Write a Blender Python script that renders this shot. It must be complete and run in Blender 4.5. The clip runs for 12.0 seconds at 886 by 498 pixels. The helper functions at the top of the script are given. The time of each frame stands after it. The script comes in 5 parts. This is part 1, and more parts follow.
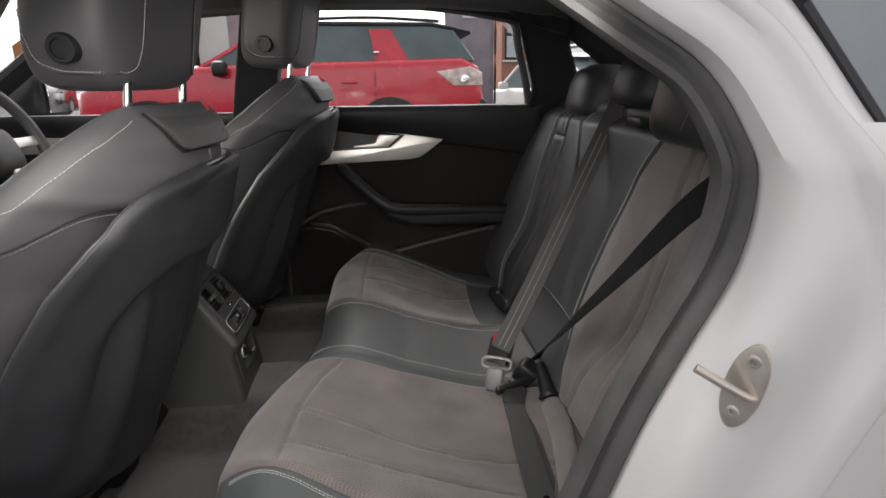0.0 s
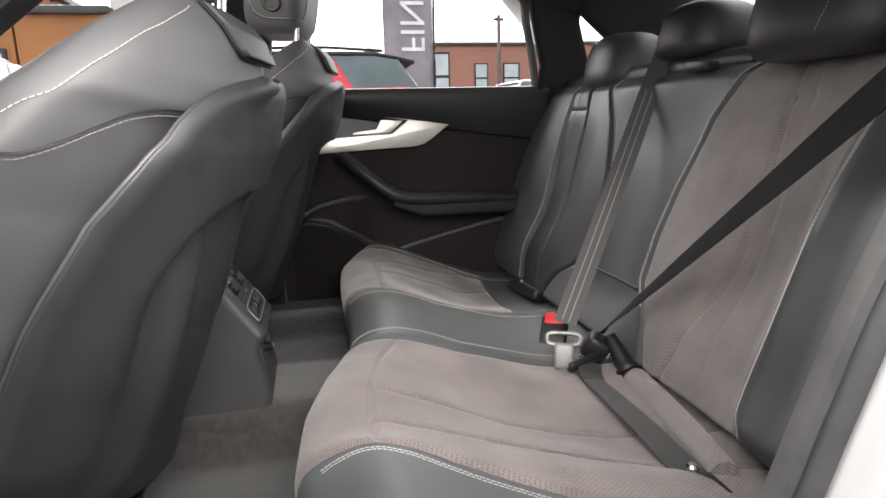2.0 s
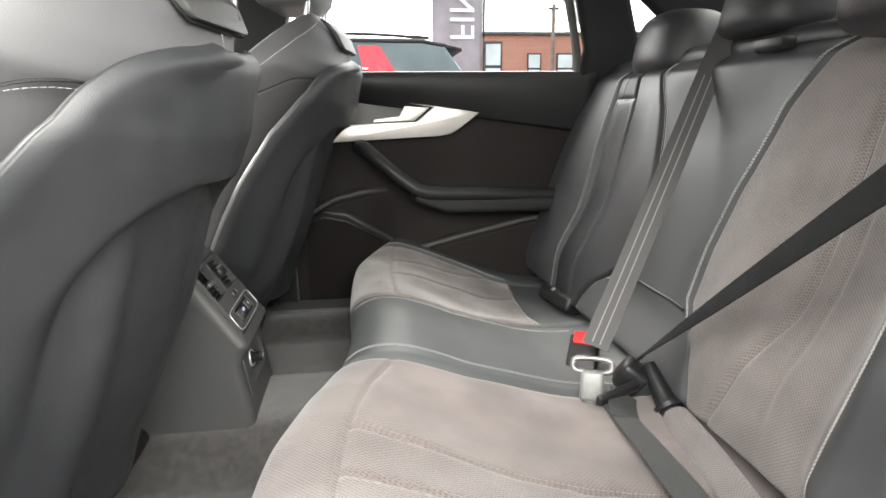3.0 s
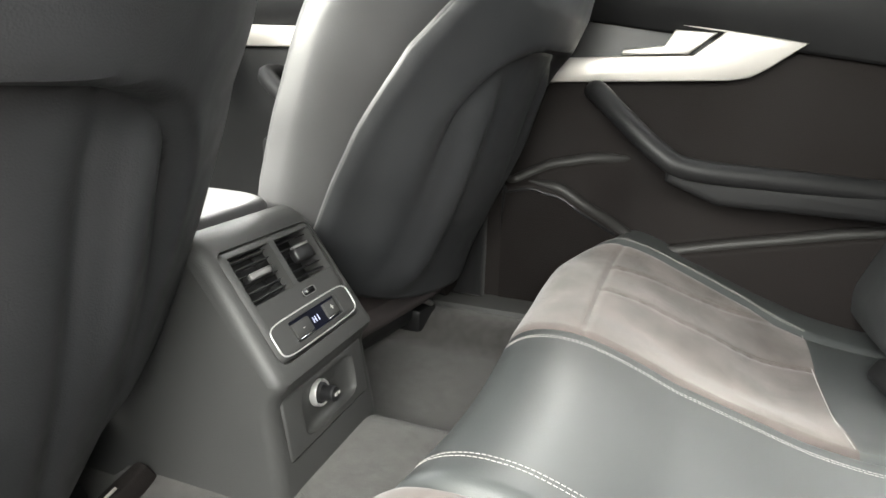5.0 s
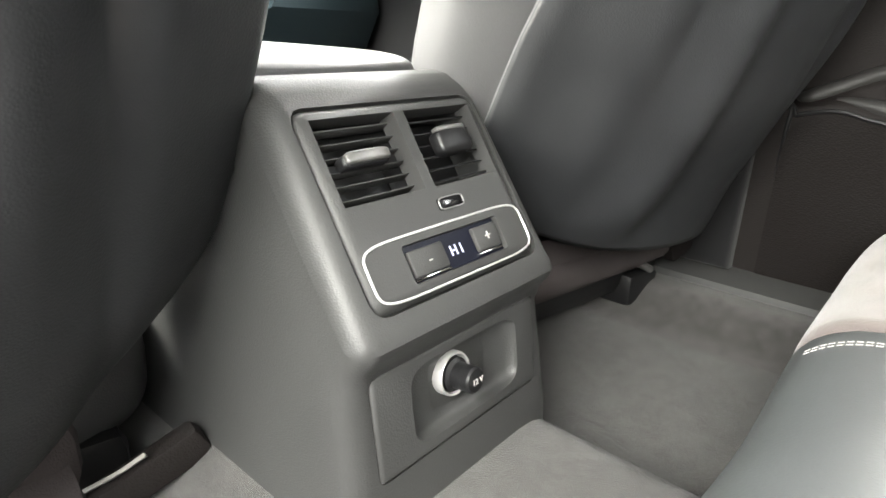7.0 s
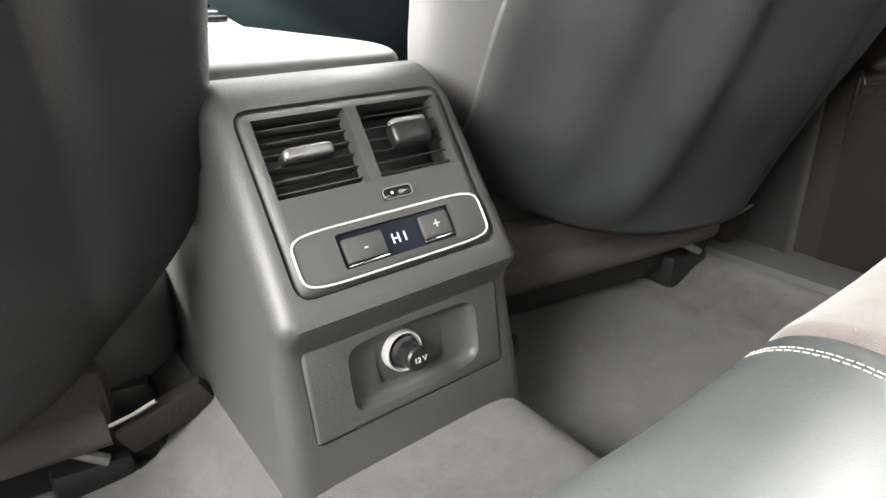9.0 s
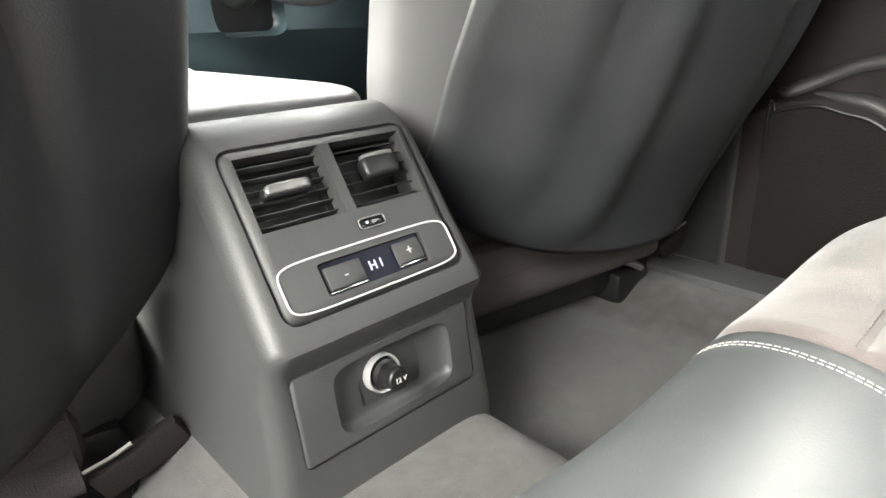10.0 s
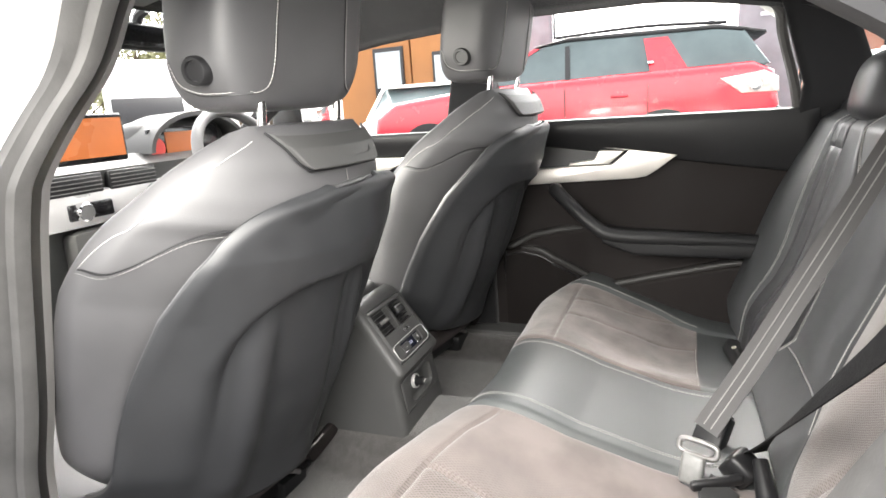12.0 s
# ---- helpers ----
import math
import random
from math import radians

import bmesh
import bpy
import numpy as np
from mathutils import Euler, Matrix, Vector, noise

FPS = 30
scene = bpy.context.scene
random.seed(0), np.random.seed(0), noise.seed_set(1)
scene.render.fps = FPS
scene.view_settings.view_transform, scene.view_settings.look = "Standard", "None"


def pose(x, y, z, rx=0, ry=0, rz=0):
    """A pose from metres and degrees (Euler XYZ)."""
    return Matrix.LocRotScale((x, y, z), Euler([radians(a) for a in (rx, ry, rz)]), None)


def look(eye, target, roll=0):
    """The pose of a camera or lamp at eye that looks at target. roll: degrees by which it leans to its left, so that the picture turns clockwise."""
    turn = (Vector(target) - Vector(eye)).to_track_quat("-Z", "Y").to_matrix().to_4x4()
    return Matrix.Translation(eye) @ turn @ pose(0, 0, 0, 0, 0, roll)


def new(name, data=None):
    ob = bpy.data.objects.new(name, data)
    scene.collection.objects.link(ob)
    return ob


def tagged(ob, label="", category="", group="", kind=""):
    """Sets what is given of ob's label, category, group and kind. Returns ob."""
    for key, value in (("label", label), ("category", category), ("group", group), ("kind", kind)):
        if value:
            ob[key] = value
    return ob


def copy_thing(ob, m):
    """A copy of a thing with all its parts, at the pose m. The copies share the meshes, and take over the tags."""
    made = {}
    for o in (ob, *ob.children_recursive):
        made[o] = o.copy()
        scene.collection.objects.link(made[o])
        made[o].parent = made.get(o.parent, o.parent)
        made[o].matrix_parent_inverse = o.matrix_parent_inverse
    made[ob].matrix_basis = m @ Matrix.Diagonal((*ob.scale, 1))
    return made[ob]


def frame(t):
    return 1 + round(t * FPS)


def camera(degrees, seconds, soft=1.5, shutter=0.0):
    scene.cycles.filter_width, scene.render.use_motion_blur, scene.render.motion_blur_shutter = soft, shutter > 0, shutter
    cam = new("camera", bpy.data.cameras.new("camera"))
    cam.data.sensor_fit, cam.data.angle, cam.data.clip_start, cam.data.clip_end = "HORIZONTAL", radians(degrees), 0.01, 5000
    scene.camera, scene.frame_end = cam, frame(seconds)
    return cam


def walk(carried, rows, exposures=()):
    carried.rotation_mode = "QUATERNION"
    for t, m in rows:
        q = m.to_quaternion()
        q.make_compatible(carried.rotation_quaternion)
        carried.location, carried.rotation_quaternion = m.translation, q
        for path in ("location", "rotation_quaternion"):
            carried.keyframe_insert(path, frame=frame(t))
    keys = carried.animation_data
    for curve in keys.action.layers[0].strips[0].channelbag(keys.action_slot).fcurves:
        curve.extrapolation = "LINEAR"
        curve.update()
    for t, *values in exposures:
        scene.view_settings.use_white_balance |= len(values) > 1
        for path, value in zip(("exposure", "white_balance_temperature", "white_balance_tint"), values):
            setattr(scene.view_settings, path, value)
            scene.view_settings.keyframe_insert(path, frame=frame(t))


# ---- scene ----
cam = camera(72.5, 12.0, soft=1.6)
PATH = [
    (0, (0.363, -1.403, 1.081), (0.541, 0.513, 0.537), -0.7),
    (0.5, (0.234, -1.418, 1.02), (0.536, 0.499, 0.538), -0.7),
    (1, (0.175, -1.387, 0.94), (0.548, 0.534, 0.525), -1.5),
    (1.5, (0.135, -1.328, 0.906), (0.558, 0.586, 0.507), -1.4),
    (2, (0.122, -1.247, 0.89), (0.531, 0.667, 0.478), -1.7),
    (2.5, (0.15, -1.175, 0.879), (0.52, 0.744, 0.452), -1.4),
    (4.5, (0.399, -0.722, 0.884), (-0.004, 1.17, 0.376), 1.2),
    (5, (0.351, -0.563, 0.817), (-0.293, 1.245, 0.253), 1.8),
    (5.5, (0.312, -0.459, 0.771), (-0.565, 1.231, 0.158), 2.5),
    (6, (0.297, -0.384, 0.708), (-0.729, 1.206, 0.06), 2.6),
    (6.5, (0.238, -0.326, 0.689), (-0.892, 1.181, 0.016), 3.0),
    (7, (0.236, -0.297, 0.677), (-0.97, 1.14, -0.014), 2.3),
    (9, (0.339, -0.214, 0.705), (-1.118, 0.892, -0.105), -1.0),
    (9.5, (0.335, -0.218, 0.705), (-1.108, 0.921, -0.081), -1.4),
    (10, (0.347, -0.253, 0.71), (-1.014, 1.029, 0.001), -1.7),
    (10.5, (0.397, -0.377, 0.748), (-0.837, 1.072, 0.133), -2.5),
    (11, (0.398, -0.596, 0.851), (-0.631, 1.039, 0.336), -3.3),
    (11.5, (0.438, -0.842, 0.979), (-0.397, 0.911, 0.498), -3.6),
    (11.7, (0.485, -0.968, 1.022), (-0.290, 0.820, 0.556), -3.7),
    (12, (0.550, -1.183, 1.055), (-0.157, 0.631, 0.600), -3.9),
]
EXPO = [(0.0, 0.12, 6650, 15), (1.0, 0.30, 6650, 15), (1.5, 0.65, 6650, 15), (2.5, 1.55, 6700, 12), (4.5, 2.05, 6700, 7), (5.5, 2.6, 6720, 7), (6.0, 2.8, 6750, 7), (7.0, 3.05, 6750, 8), (9.5, 3.1, 6750, 8), (10.5, 2.95, 6750, 6), (11.0, 2.75, 6700, 7), (11.5, 2.45, 6700, 12), (12.0, 2.12, 6750, 12)]
walk(cam, [(t, look(eye, target, roll)) for t, eye, target, roll in PATH], EXPO)

# ---- sky and sun: overcast ----
world = bpy.data.worlds.new("world")
scene.world = world
world.use_nodes = True
wn, wl = world.node_tree.nodes, world.node_tree.links
sky = wn.new("ShaderNodeTexSky")
sky.sky_type, sky.sun_disc = "NISHITA", False
sky.sun_elevation, sky.sun_rotation = radians(52), radians(342)
sky.dust_density = 4.0
grey = wn.new("ShaderNodeHueSaturation")
grey.inputs["Saturation"].default_value = 0.12
wl.new(sky.outputs[0], grey.inputs["Color"])
wl.new(grey.outputs[0], wn["Background"].inputs[0])
wn["Background"].inputs[1].default_value = 0.31
sun = new("sun", bpy.data.lights.new("sun", "SUN"))
sun.data.energy, sun.data.angle, sun.data.color = 0.5, radians(35), (1.0, 0.97, 0.92)
sun.matrix_world = look((-1.2, 3.7, 5.0), (0, 0, 0))
# daylight of the open door, in its opening
daylight = new("door_daylight", bpy.data.lights.new("door_daylight", "AREA"))
daylight.data.shape, daylight.data.size, daylight.data.size_y, daylight.data.energy = "RECTANGLE", 0.70, 0.42, 2.8
daylight.data.spread = radians(120)
daylight.data.color = (1.0, 1.0, 0.95)
daylight.matrix_world = look((0.25, -0.84, 1.06), (0.22, -0.05, 0.47))
# daylight of the near front side window, in its opening
side_light = new("window_daylight", bpy.data.lights.new("window_daylight", "AREA"))
side_light.data.shape, side_light.data.size, side_light.data.size_y, side_light.data.energy = "RECTANGLE", 0.58, 0.28, 3.2
side_light.data.spread = radians(90)
side_light.data.color = (1.0, 1.0, 0.93)
side_light.matrix_world = look((-0.55, -0.66, 1.13), (-0.2, 0.3, 0.6))
# daylight of the rear screen, in its opening
rear_light = new("screen_daylight", bpy.data.lights.new("screen_daylight", "AREA"))
rear_light.data.shape, rear_light.data.size, rear_light.data.size_y, rear_light.data.energy = "RECTANGLE", 0.95, 0.16, 0.6
rear_light.data.color = (1.0, 1.0, 0.93)
rear_light.matrix_world = look((1.10, 0, 1.295), (0.35, 0, 0.5))


# ---- materials ----
def mat(name, col, rough=0.6, metal=0.0, grain=0.0, grain_size=200.0, vary=0.15, vary_size=6.0, spec=0.5,
        coat=0.0, coat_rough=0.05, sheen=0.0, emit=0.0, voronoi=False, dist=0.001, col2=None):
    """A surface with two scales of variation in colour and roughness and a fine relief."""
    m = bpy.data.materials.new(name)
    m.use_nodes = True
    n, l = m.node_tree.nodes, m.node_tree.links
    b = n["Principled BSDF"]
    co = n.new("ShaderNodeTexCoord")
    big = n.new("ShaderNodeTexNoise")
    big.inputs["Scale"].default_value, big.inputs["Detail"].default_value = vary_size, 6
    l.new(co.outputs["Object"], big.inputs["Vector"])
    con = n.new("ShaderNodeMapRange")
    con.inputs["From Min"].default_value, con.inputs["From Max"].default_value = 0.32, 0.68
    l.new(big.outputs["Fac"], con.inputs["Value"])
    mix = n.new("ShaderNodeMix")
    mix.data_type = "RGBA"
    lo = tuple(c * (1 - vary) for c in col)
    hi = tuple(min(1, c * (1 + vary)) for c in (col2 or col))
    mix.inputs["A"].default_value, mix.inputs["B"].default_value = (*lo, 1), (*hi, 1)
    l.new(con.outputs["Result"], mix.inputs["Factor"])
    l.new(mix.outputs["Result"], b.inputs["Base Color"])
    rr = n.new("ShaderNodeMapRange")
    rr.inputs["To Min"].default_value, rr.inputs["To Max"].default_value = max(0.02, rough * 0.85), min(1, rough * 1.15)
    l.new(con.outputs["Result"], rr.inputs["Value"])
    l.new(rr.outputs["Result"], b.inputs["Roughness"])
    b.inputs["Metallic"].default_value, b.inputs["Specular IOR Level"].default_value = metal, spec
    b.inputs["Coat Weight"].default_value, b.inputs["Sheen Weight"].default_value = coat, sheen
    b.inputs["Coat Roughness"].default_value = coat_rough
    if grain:
        g = n.new("ShaderNodeTexVoronoi" if voronoi else "ShaderNodeTexNoise")
        g.inputs["Scale"].default_value = grain_size
        l.new(co.outputs["Object"], g.inputs["Vector"])
        bump = n.new("ShaderNodeBump")
        bump.inputs["Strength"].default_value, bump.inputs["Distance"].default_value = grain, dist
        l.new(g.outputs["Distance" if voronoi else "Fac"], bump.inputs["Height"])
        l.new(bump.outputs[0], b.inputs["Normal"])
    if emit:
        b.inputs["Emission Color"].default_value, b.inputs["Emission Strength"].default_value = (*col, 1), emit
    return m


def glass_mat(name, tint, rough=0.0):
    m = bpy.data.materials.new(name)
    m.use_nodes = True
    b = m.node_tree.nodes["Principled BSDF"]
    b.inputs["Base Color"].default_value = (*tint, 1)
    b.inputs["Roughness"].default_value, b.inputs["Transmission Weight"].default_value, b.inputs["IOR"].default_value = rough, 1.0, 1.01
    return m


def mesh_fabric(name="mesh_fabric", fade=None, col=(0.180, 0.160, 0.151)):
    """Grey-brown fabric woven in small hexagons; fade: where across the seat the weave begins and is full."""
    m = mat(name, col, 0.9, vary=0.20, vary_size=12, sheen=0.25, spec=0.3)
    n, l = m.node_tree.nodes, m.node_tree.links
    b = n["Principled BSDF"]
    co, vo, rp, mx, bump = n.new("ShaderNodeTexCoord"), n.new("ShaderNodeTexVoronoi"), n.new("ShaderNodeMapRange"), n.new("ShaderNodeMix"), n.new("ShaderNodeBump")
    sep, add, sub, com = n.new("ShaderNodeSeparateXYZ"), n.new("ShaderNodeMath"), n.new("ShaderNodeMath"), n.new("ShaderNodeCombineXYZ")
    tot = n.new("ShaderNodeMath")
    l.new(co.outputs["Object"], sep.inputs[0])
    l.new(sep.outputs["X"], tot.inputs[0])
    l.new(sep.outputs["Z"], tot.inputs[1])
    sub.operation = "SUBTRACT"
    for nd in (add, sub):
        l.new(tot.outputs[0], nd.inputs[0])
        l.new(sep.outputs["Y"], nd.inputs[1])
    l.new(add.outputs[0], com.inputs[0])
    l.new(sub.outputs[0], com.inputs[1])
    vo.voronoi_dimensions = "2D"
    vo.inputs["Scale"].default_value, vo.inputs["Randomness"].default_value = 165, 0.18
    l.new(com.outputs[0], vo.inputs["Vector"])
    rp.inputs["From Min"].default_value, rp.inputs["From Max"].default_value = 0.22, 0.45
    l.new(vo.outputs["Distance"], rp.inputs["Value"])
    mx.data_type, mx.blend_type = "RGBA", "MULTIPLY"
    mx.inputs["B"].default_value = (0.62, 0.60, 0.60, 1)
    old = b.inputs["Base Color"].links[0].from_socket
    l.new(old, mx.inputs["A"])
    inv = n.new("ShaderNodeMath")
    inv.operation = "SUBTRACT"
    inv.inputs[0].default_value = 1.0
    l.new(rp.outputs["Result"], inv.inputs[1])
    weave = inv.outputs[0]
    if fade:
        ramp, wob, tot2, mul = n.new("ShaderNodeMapRange"), n.new("ShaderNodeTexNoise"), n.new("ShaderNodeMath"), n.new("ShaderNodeMath")
        wob.inputs["Scale"].default_value = 9
        l.new(co.outputs["Object"], wob.inputs["Vector"])
        tot2.operation, mul.operation = "MULTIPLY_ADD", "MULTIPLY"
        tot2.inputs[1].default_value = 0.16
        l.new(wob.outputs["Fac"], tot2.inputs[0])
        l.new(sep.outputs["Y"], tot2.inputs[2])
        ramp.inputs["From Min"].default_value, ramp.inputs["From Max"].default_value = fade[0] + 0.08, fade[1] + 0.08
        l.new(tot2.outputs[0], ramp.inputs["Value"])
        l.new(inv.outputs[0], mul.inputs[0])
        l.new(ramp.outputs["Result"], mul.inputs[1])
        weave = mul.outputs[0]
    l.new(weave, mx.inputs["Factor"])
    l.new(mx.outputs["Result"], b.inputs["Base Color"])
    bump.inputs["Strength"].default_value, bump.inputs["Distance"].default_value = 0.5, 0.001
    l.new(rp.outputs["Result"] if not fade else weave, bump.inputs["Height"])
    bump.invert = bool(fade)
    l.new(bump.outputs[0], b.inputs["Normal"])
    return m


LEATHER = mat("leather", (0.074, 0.073, 0.076), 0.48, spec=0.65, grain=0.16, grain_size=520, voronoi=True, dist=0.0006, vary=0.12)
LEATHER_K = mat("dark_leather", (0.028, 0.028, 0.030), 0.45, grain=0.35, grain_size=420, voronoi=True, dist=0.0006, vary=0.12)
LEATHER_B = mat("bench_leather", (0.070, 0.076, 0.077), 0.50, spec=0.75, coat=0.10, coat_rough=0.5, grain=0.14, grain_size=520, voronoi=True, dist=0.0006, vary=0.12)
LEATHER_R = mat("backrest_leather", (0.050, 0.052, 0.054), 0.52, spec=0.55, grain=0.16, grain_size=480, voronoi=True, dist=0.0006, vary=0.16, vary_size=9)
SUEDE = mat("suede", (0.118, 0.101, 0.095), 0.95, grain=0.6, grain_size=700, vary=0.20, vary_size=16, sheen=0.35, spec=0.2, col2=(0.140, 0.119, 0.112))
MESHF = mesh_fabric()
SUEDE_M = mesh_fabric("suede_with_weave", (-0.30, -0.44), (0.158, 0.135, 0.127))
THREAD_D = mat("brown_thread", (0.20, 0.175, 0.165), 0.9, grain=0.4, grain_size=900)
THREAD = mat("thread", (0.50, 0.49, 0.47), 0.8, grain=0.4, grain_size=900)
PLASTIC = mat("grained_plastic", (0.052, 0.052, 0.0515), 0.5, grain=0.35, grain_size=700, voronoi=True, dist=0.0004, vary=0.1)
PLASTIC_D = mat("black_plastic", (0.012, 0.012, 0.013), 0.4, grain=0.15, grain_size=600)
SHELL = mat("seat_shell_plastic", (0.025, 0.026, 0.028), 0.46, grain=0.3, grain_size=600, voronoi=True, dist=0.0004, vary=0.09, vary_size=20)
GLOSS = mat("gloss_black", (0.01, 0.01, 0.011), 0.12, grain=0.0)
CARPET = mat("carpet", (0.062, 0.059, 0.057), 1.0, grain=1.0, grain_size=1100, dist=0.0016, vary=0.22, vary_size=60, sheen=0.3, spec=0.1)
CLOTH = mat("dark_lining", (0.013, 0.013, 0.014), 0.95, grain=0.5, grain_size=900, sheen=0.15, spec=0.2)
DOORSKIN = mat("door_lower_plastic", (0.014, 0.0115, 0.011), 0.75, spec=0.2, grain=0.5, grain_size=500, voronoi=True, dist=0.0006)
ALU = mat("brushed_aluminium", (0.72, 0.69, 0.65), 0.38, metal=0.85, grain=0.06, grain_size=300, vary=0.06)
SATIN = mat("satin_silver", (0.58, 0.575, 0.57), 0.32, metal=0.35, vary=0.05)
CHROME = mat("chrome", (0.8, 0.8, 0.8), 0.1, metal=1.0)
STEEL = mat("zinc_steel", (0.66, 0.60, 0.53), 0.42, metal=0.75, grain=0.15, grain_size=120, vary=0.15, vary_size=30)
WHITE = mat("white_paint", (0.74, 0.73, 0.71), 0.32, vary=0.015, vary_size=3, coat=0.6)
PLASTIC_L = mat("door_lip_plastic", (0.032, 0.031, 0.030), 0.5, spec=0.4, grain=0.35, grain_size=700, voronoi=True, dist=0.0004, vary=0.1)
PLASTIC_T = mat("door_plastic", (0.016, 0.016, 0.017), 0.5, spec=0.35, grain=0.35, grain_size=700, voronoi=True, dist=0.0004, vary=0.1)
GRILLE = mat("speaker_cloth", (0.010, 0.008, 0.0075), 0.9, grain=0.6, grain_size=420, voronoi=True, dist=0.001, spec=0.2)
RUBBER = mat("grey_rubber", (0.076, 0.074, 0.072), 0.55, grain=0.25, grain_size=300, vary=0.2, vary_size=20)
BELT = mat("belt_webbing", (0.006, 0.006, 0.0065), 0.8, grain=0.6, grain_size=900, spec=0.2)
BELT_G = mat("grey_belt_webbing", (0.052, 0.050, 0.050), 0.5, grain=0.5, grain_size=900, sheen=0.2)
BUCKLE = mat("buckle_metal", (0.26, 0.255, 0.25), 0.35, metal=0.6, vary=0.2, vary_size=60)
REDBTN = mat("red_button", (0.65, 0.02, 0.02), 0.4)
GLASS = glass_mat("clear_glass", (0.93, 0.96, 0.95))
DARKGLASS = mat("car_glass", (0.11, 0.14, 0.145), 0.12, spec=0.3, vary=0.2, vary_size=2)
REDPAINT = mat("red_paint", (0.55, 0.012, 0.03), 0.25, coat=0.8, vary=0.08)
TYRE = mat("tyre", (0.02, 0.02, 0.02), 0.8, grain=0.3)
ASPHALT = mat("asphalt", (0.06, 0.06, 0.062), 0.95, grain=0.8, grain_size=60, dist=0.01, vary=0.3, vary_size=1.5)
BRICK = None


# ---- mesh helpers ----
def sstep(a, b, x):
    t = min(1.0, max(0.0, (x - a) / (b - a)))
    return t * t * (3 - 2 * t)


def part(name, bm, material, parent=None, label="", smooth=True):
    me = bpy.data.meshes.new(name)
    bm.normal_update()
    if smooth:
        for f in bm.faces:
            f.smooth = True
    bm.to_mesh(me)
    bm.free()
    if material:
        me.materials.append(material)
    ob = new(name, me)
    if smooth:
        me.set_sharp_from_angle(angle=radians(38))
    if parent is not None:
        ob.parent = parent
    if label:
        ob["label"] = label
    return ob


def thing(name, label, category, group="", kind=""):
    return tagged(new(name), label, category, group, kind)


def box(c, s, r=0.0, seg=2, m=None):
    bm = bmesh.new()
    bmesh.ops.create_cube(bm, size=1.0)
    bmesh.ops.scale(bm, vec=s, verts=bm.verts)
    if r:
        bmesh.ops.bevel(bm, geom=bm.edges[:], offset=r, segments=seg, profile=0.5, affect="EDGES")
    if m is not None:
        bmesh.ops.transform(bm, matrix=m, verts=bm.verts)
    bmesh.ops.translate(bm, vec=c, verts=bm.verts)
    return bm


def sheet(fn, nu, nv, wrap=False):
    """A grid of fn(u, v), u and v from 0 to 1."""
    bm = bmesh.new()
    rows = [[bm.verts.new(fn(i / nu, j / nv)) for j in range(nv + 1 - wrap)] for i in range(nu + 1)]
    k = len(rows[0])
    for i in range(nu):
        for j in range(nv):
            bm.faces.new((rows[i][j], rows[i + 1][j], rows[i + 1][(j + 1) % k], rows[i][(j + 1) % k]))
    return bm


def closed(fn, nu, nv):
    """A tube of fn(u, v), round in v, with both ends closed."""
    bm = sheet(fn, nu, nv, True)
    bm.verts.ensure_lookup_table()
    bm.faces.new([bm.verts[j] for j in range(nv)])
    bm.faces.new([bm.verts[nu * nv + j] for j in reversed(range(nv))])
    bmesh.ops.recalc_face_normals(bm, faces=bm.faces)
    return bm


def spw(v, e):
    return math.copysign(abs(v) ** e, v)


def pillow(c, s, e1=0.5, e2=0.5, nu=20, nv=36, warp=None):
    """A superellipsoid with full sizes s round c."""
    def fn(u, v):
        a, b = (u - 0.5) * math.pi * 0.998, v * 2 * math.pi
        p = Vector((spw(math.cos(a), e1) * spw(math.cos(b), e2) * s[0] / 2,
                    spw(math.cos(a), e1) * spw(math.sin(b), e2) * s[1] / 2, spw(math.sin(a), e1) * s[2] / 2))
        if warp:
            p = Vector(warp(p))
        return p + Vector(c)
    return closed(fn, nu, nv)


def smooth_path(pts, n):
    """n+1 points on a Catmull-Rom curve through pts."""
    p = [Vector(q) for q in pts]
    p = [2 * p[0] - p[1]] + p + [2 * p[-1] - p[-2]]
    out = []
    k = len(p) - 3
    for i in range(n + 1):
        s = i / n * k
        j = min(int(s), k - 1)
        t = s - j
        a, b, c, d = p[j:j + 4]
        out.append(0.5 * ((2 * b) + (c - a) * t + (2 * a - 5 * b + 4 * c - d) * t * t + (3 * b - a - 3 * c + d) * t ** 3))
    return out


def tube(pts, r, n=24, seg=8, smooth=True, flat=1.0, up=(0, 0, 1)):
    """A round (or flattened) bar along pts."""
    path = smooth_path(pts, n) if smooth else [Vector(p) for p in pts]
    n = len(path) - 1
    rad = r if callable(r) else (lambda u: r)

    def fn(u, v):
        i = round(u * n)
        d = (path[min(i + 1, n)] - path[max(i - 1, 0)]).normalized()
        a = d.cross(Vector(up))
        a = a.normalized() if a.length > 1e-4 else d.orthogonal().normalized()
        b = a.cross(d)
        w = v * 2 * math.pi
        return path[i] + (a * math.cos(w) + b * math.sin(w) * flat) * rad(u)
    return closed(fn, n, seg)


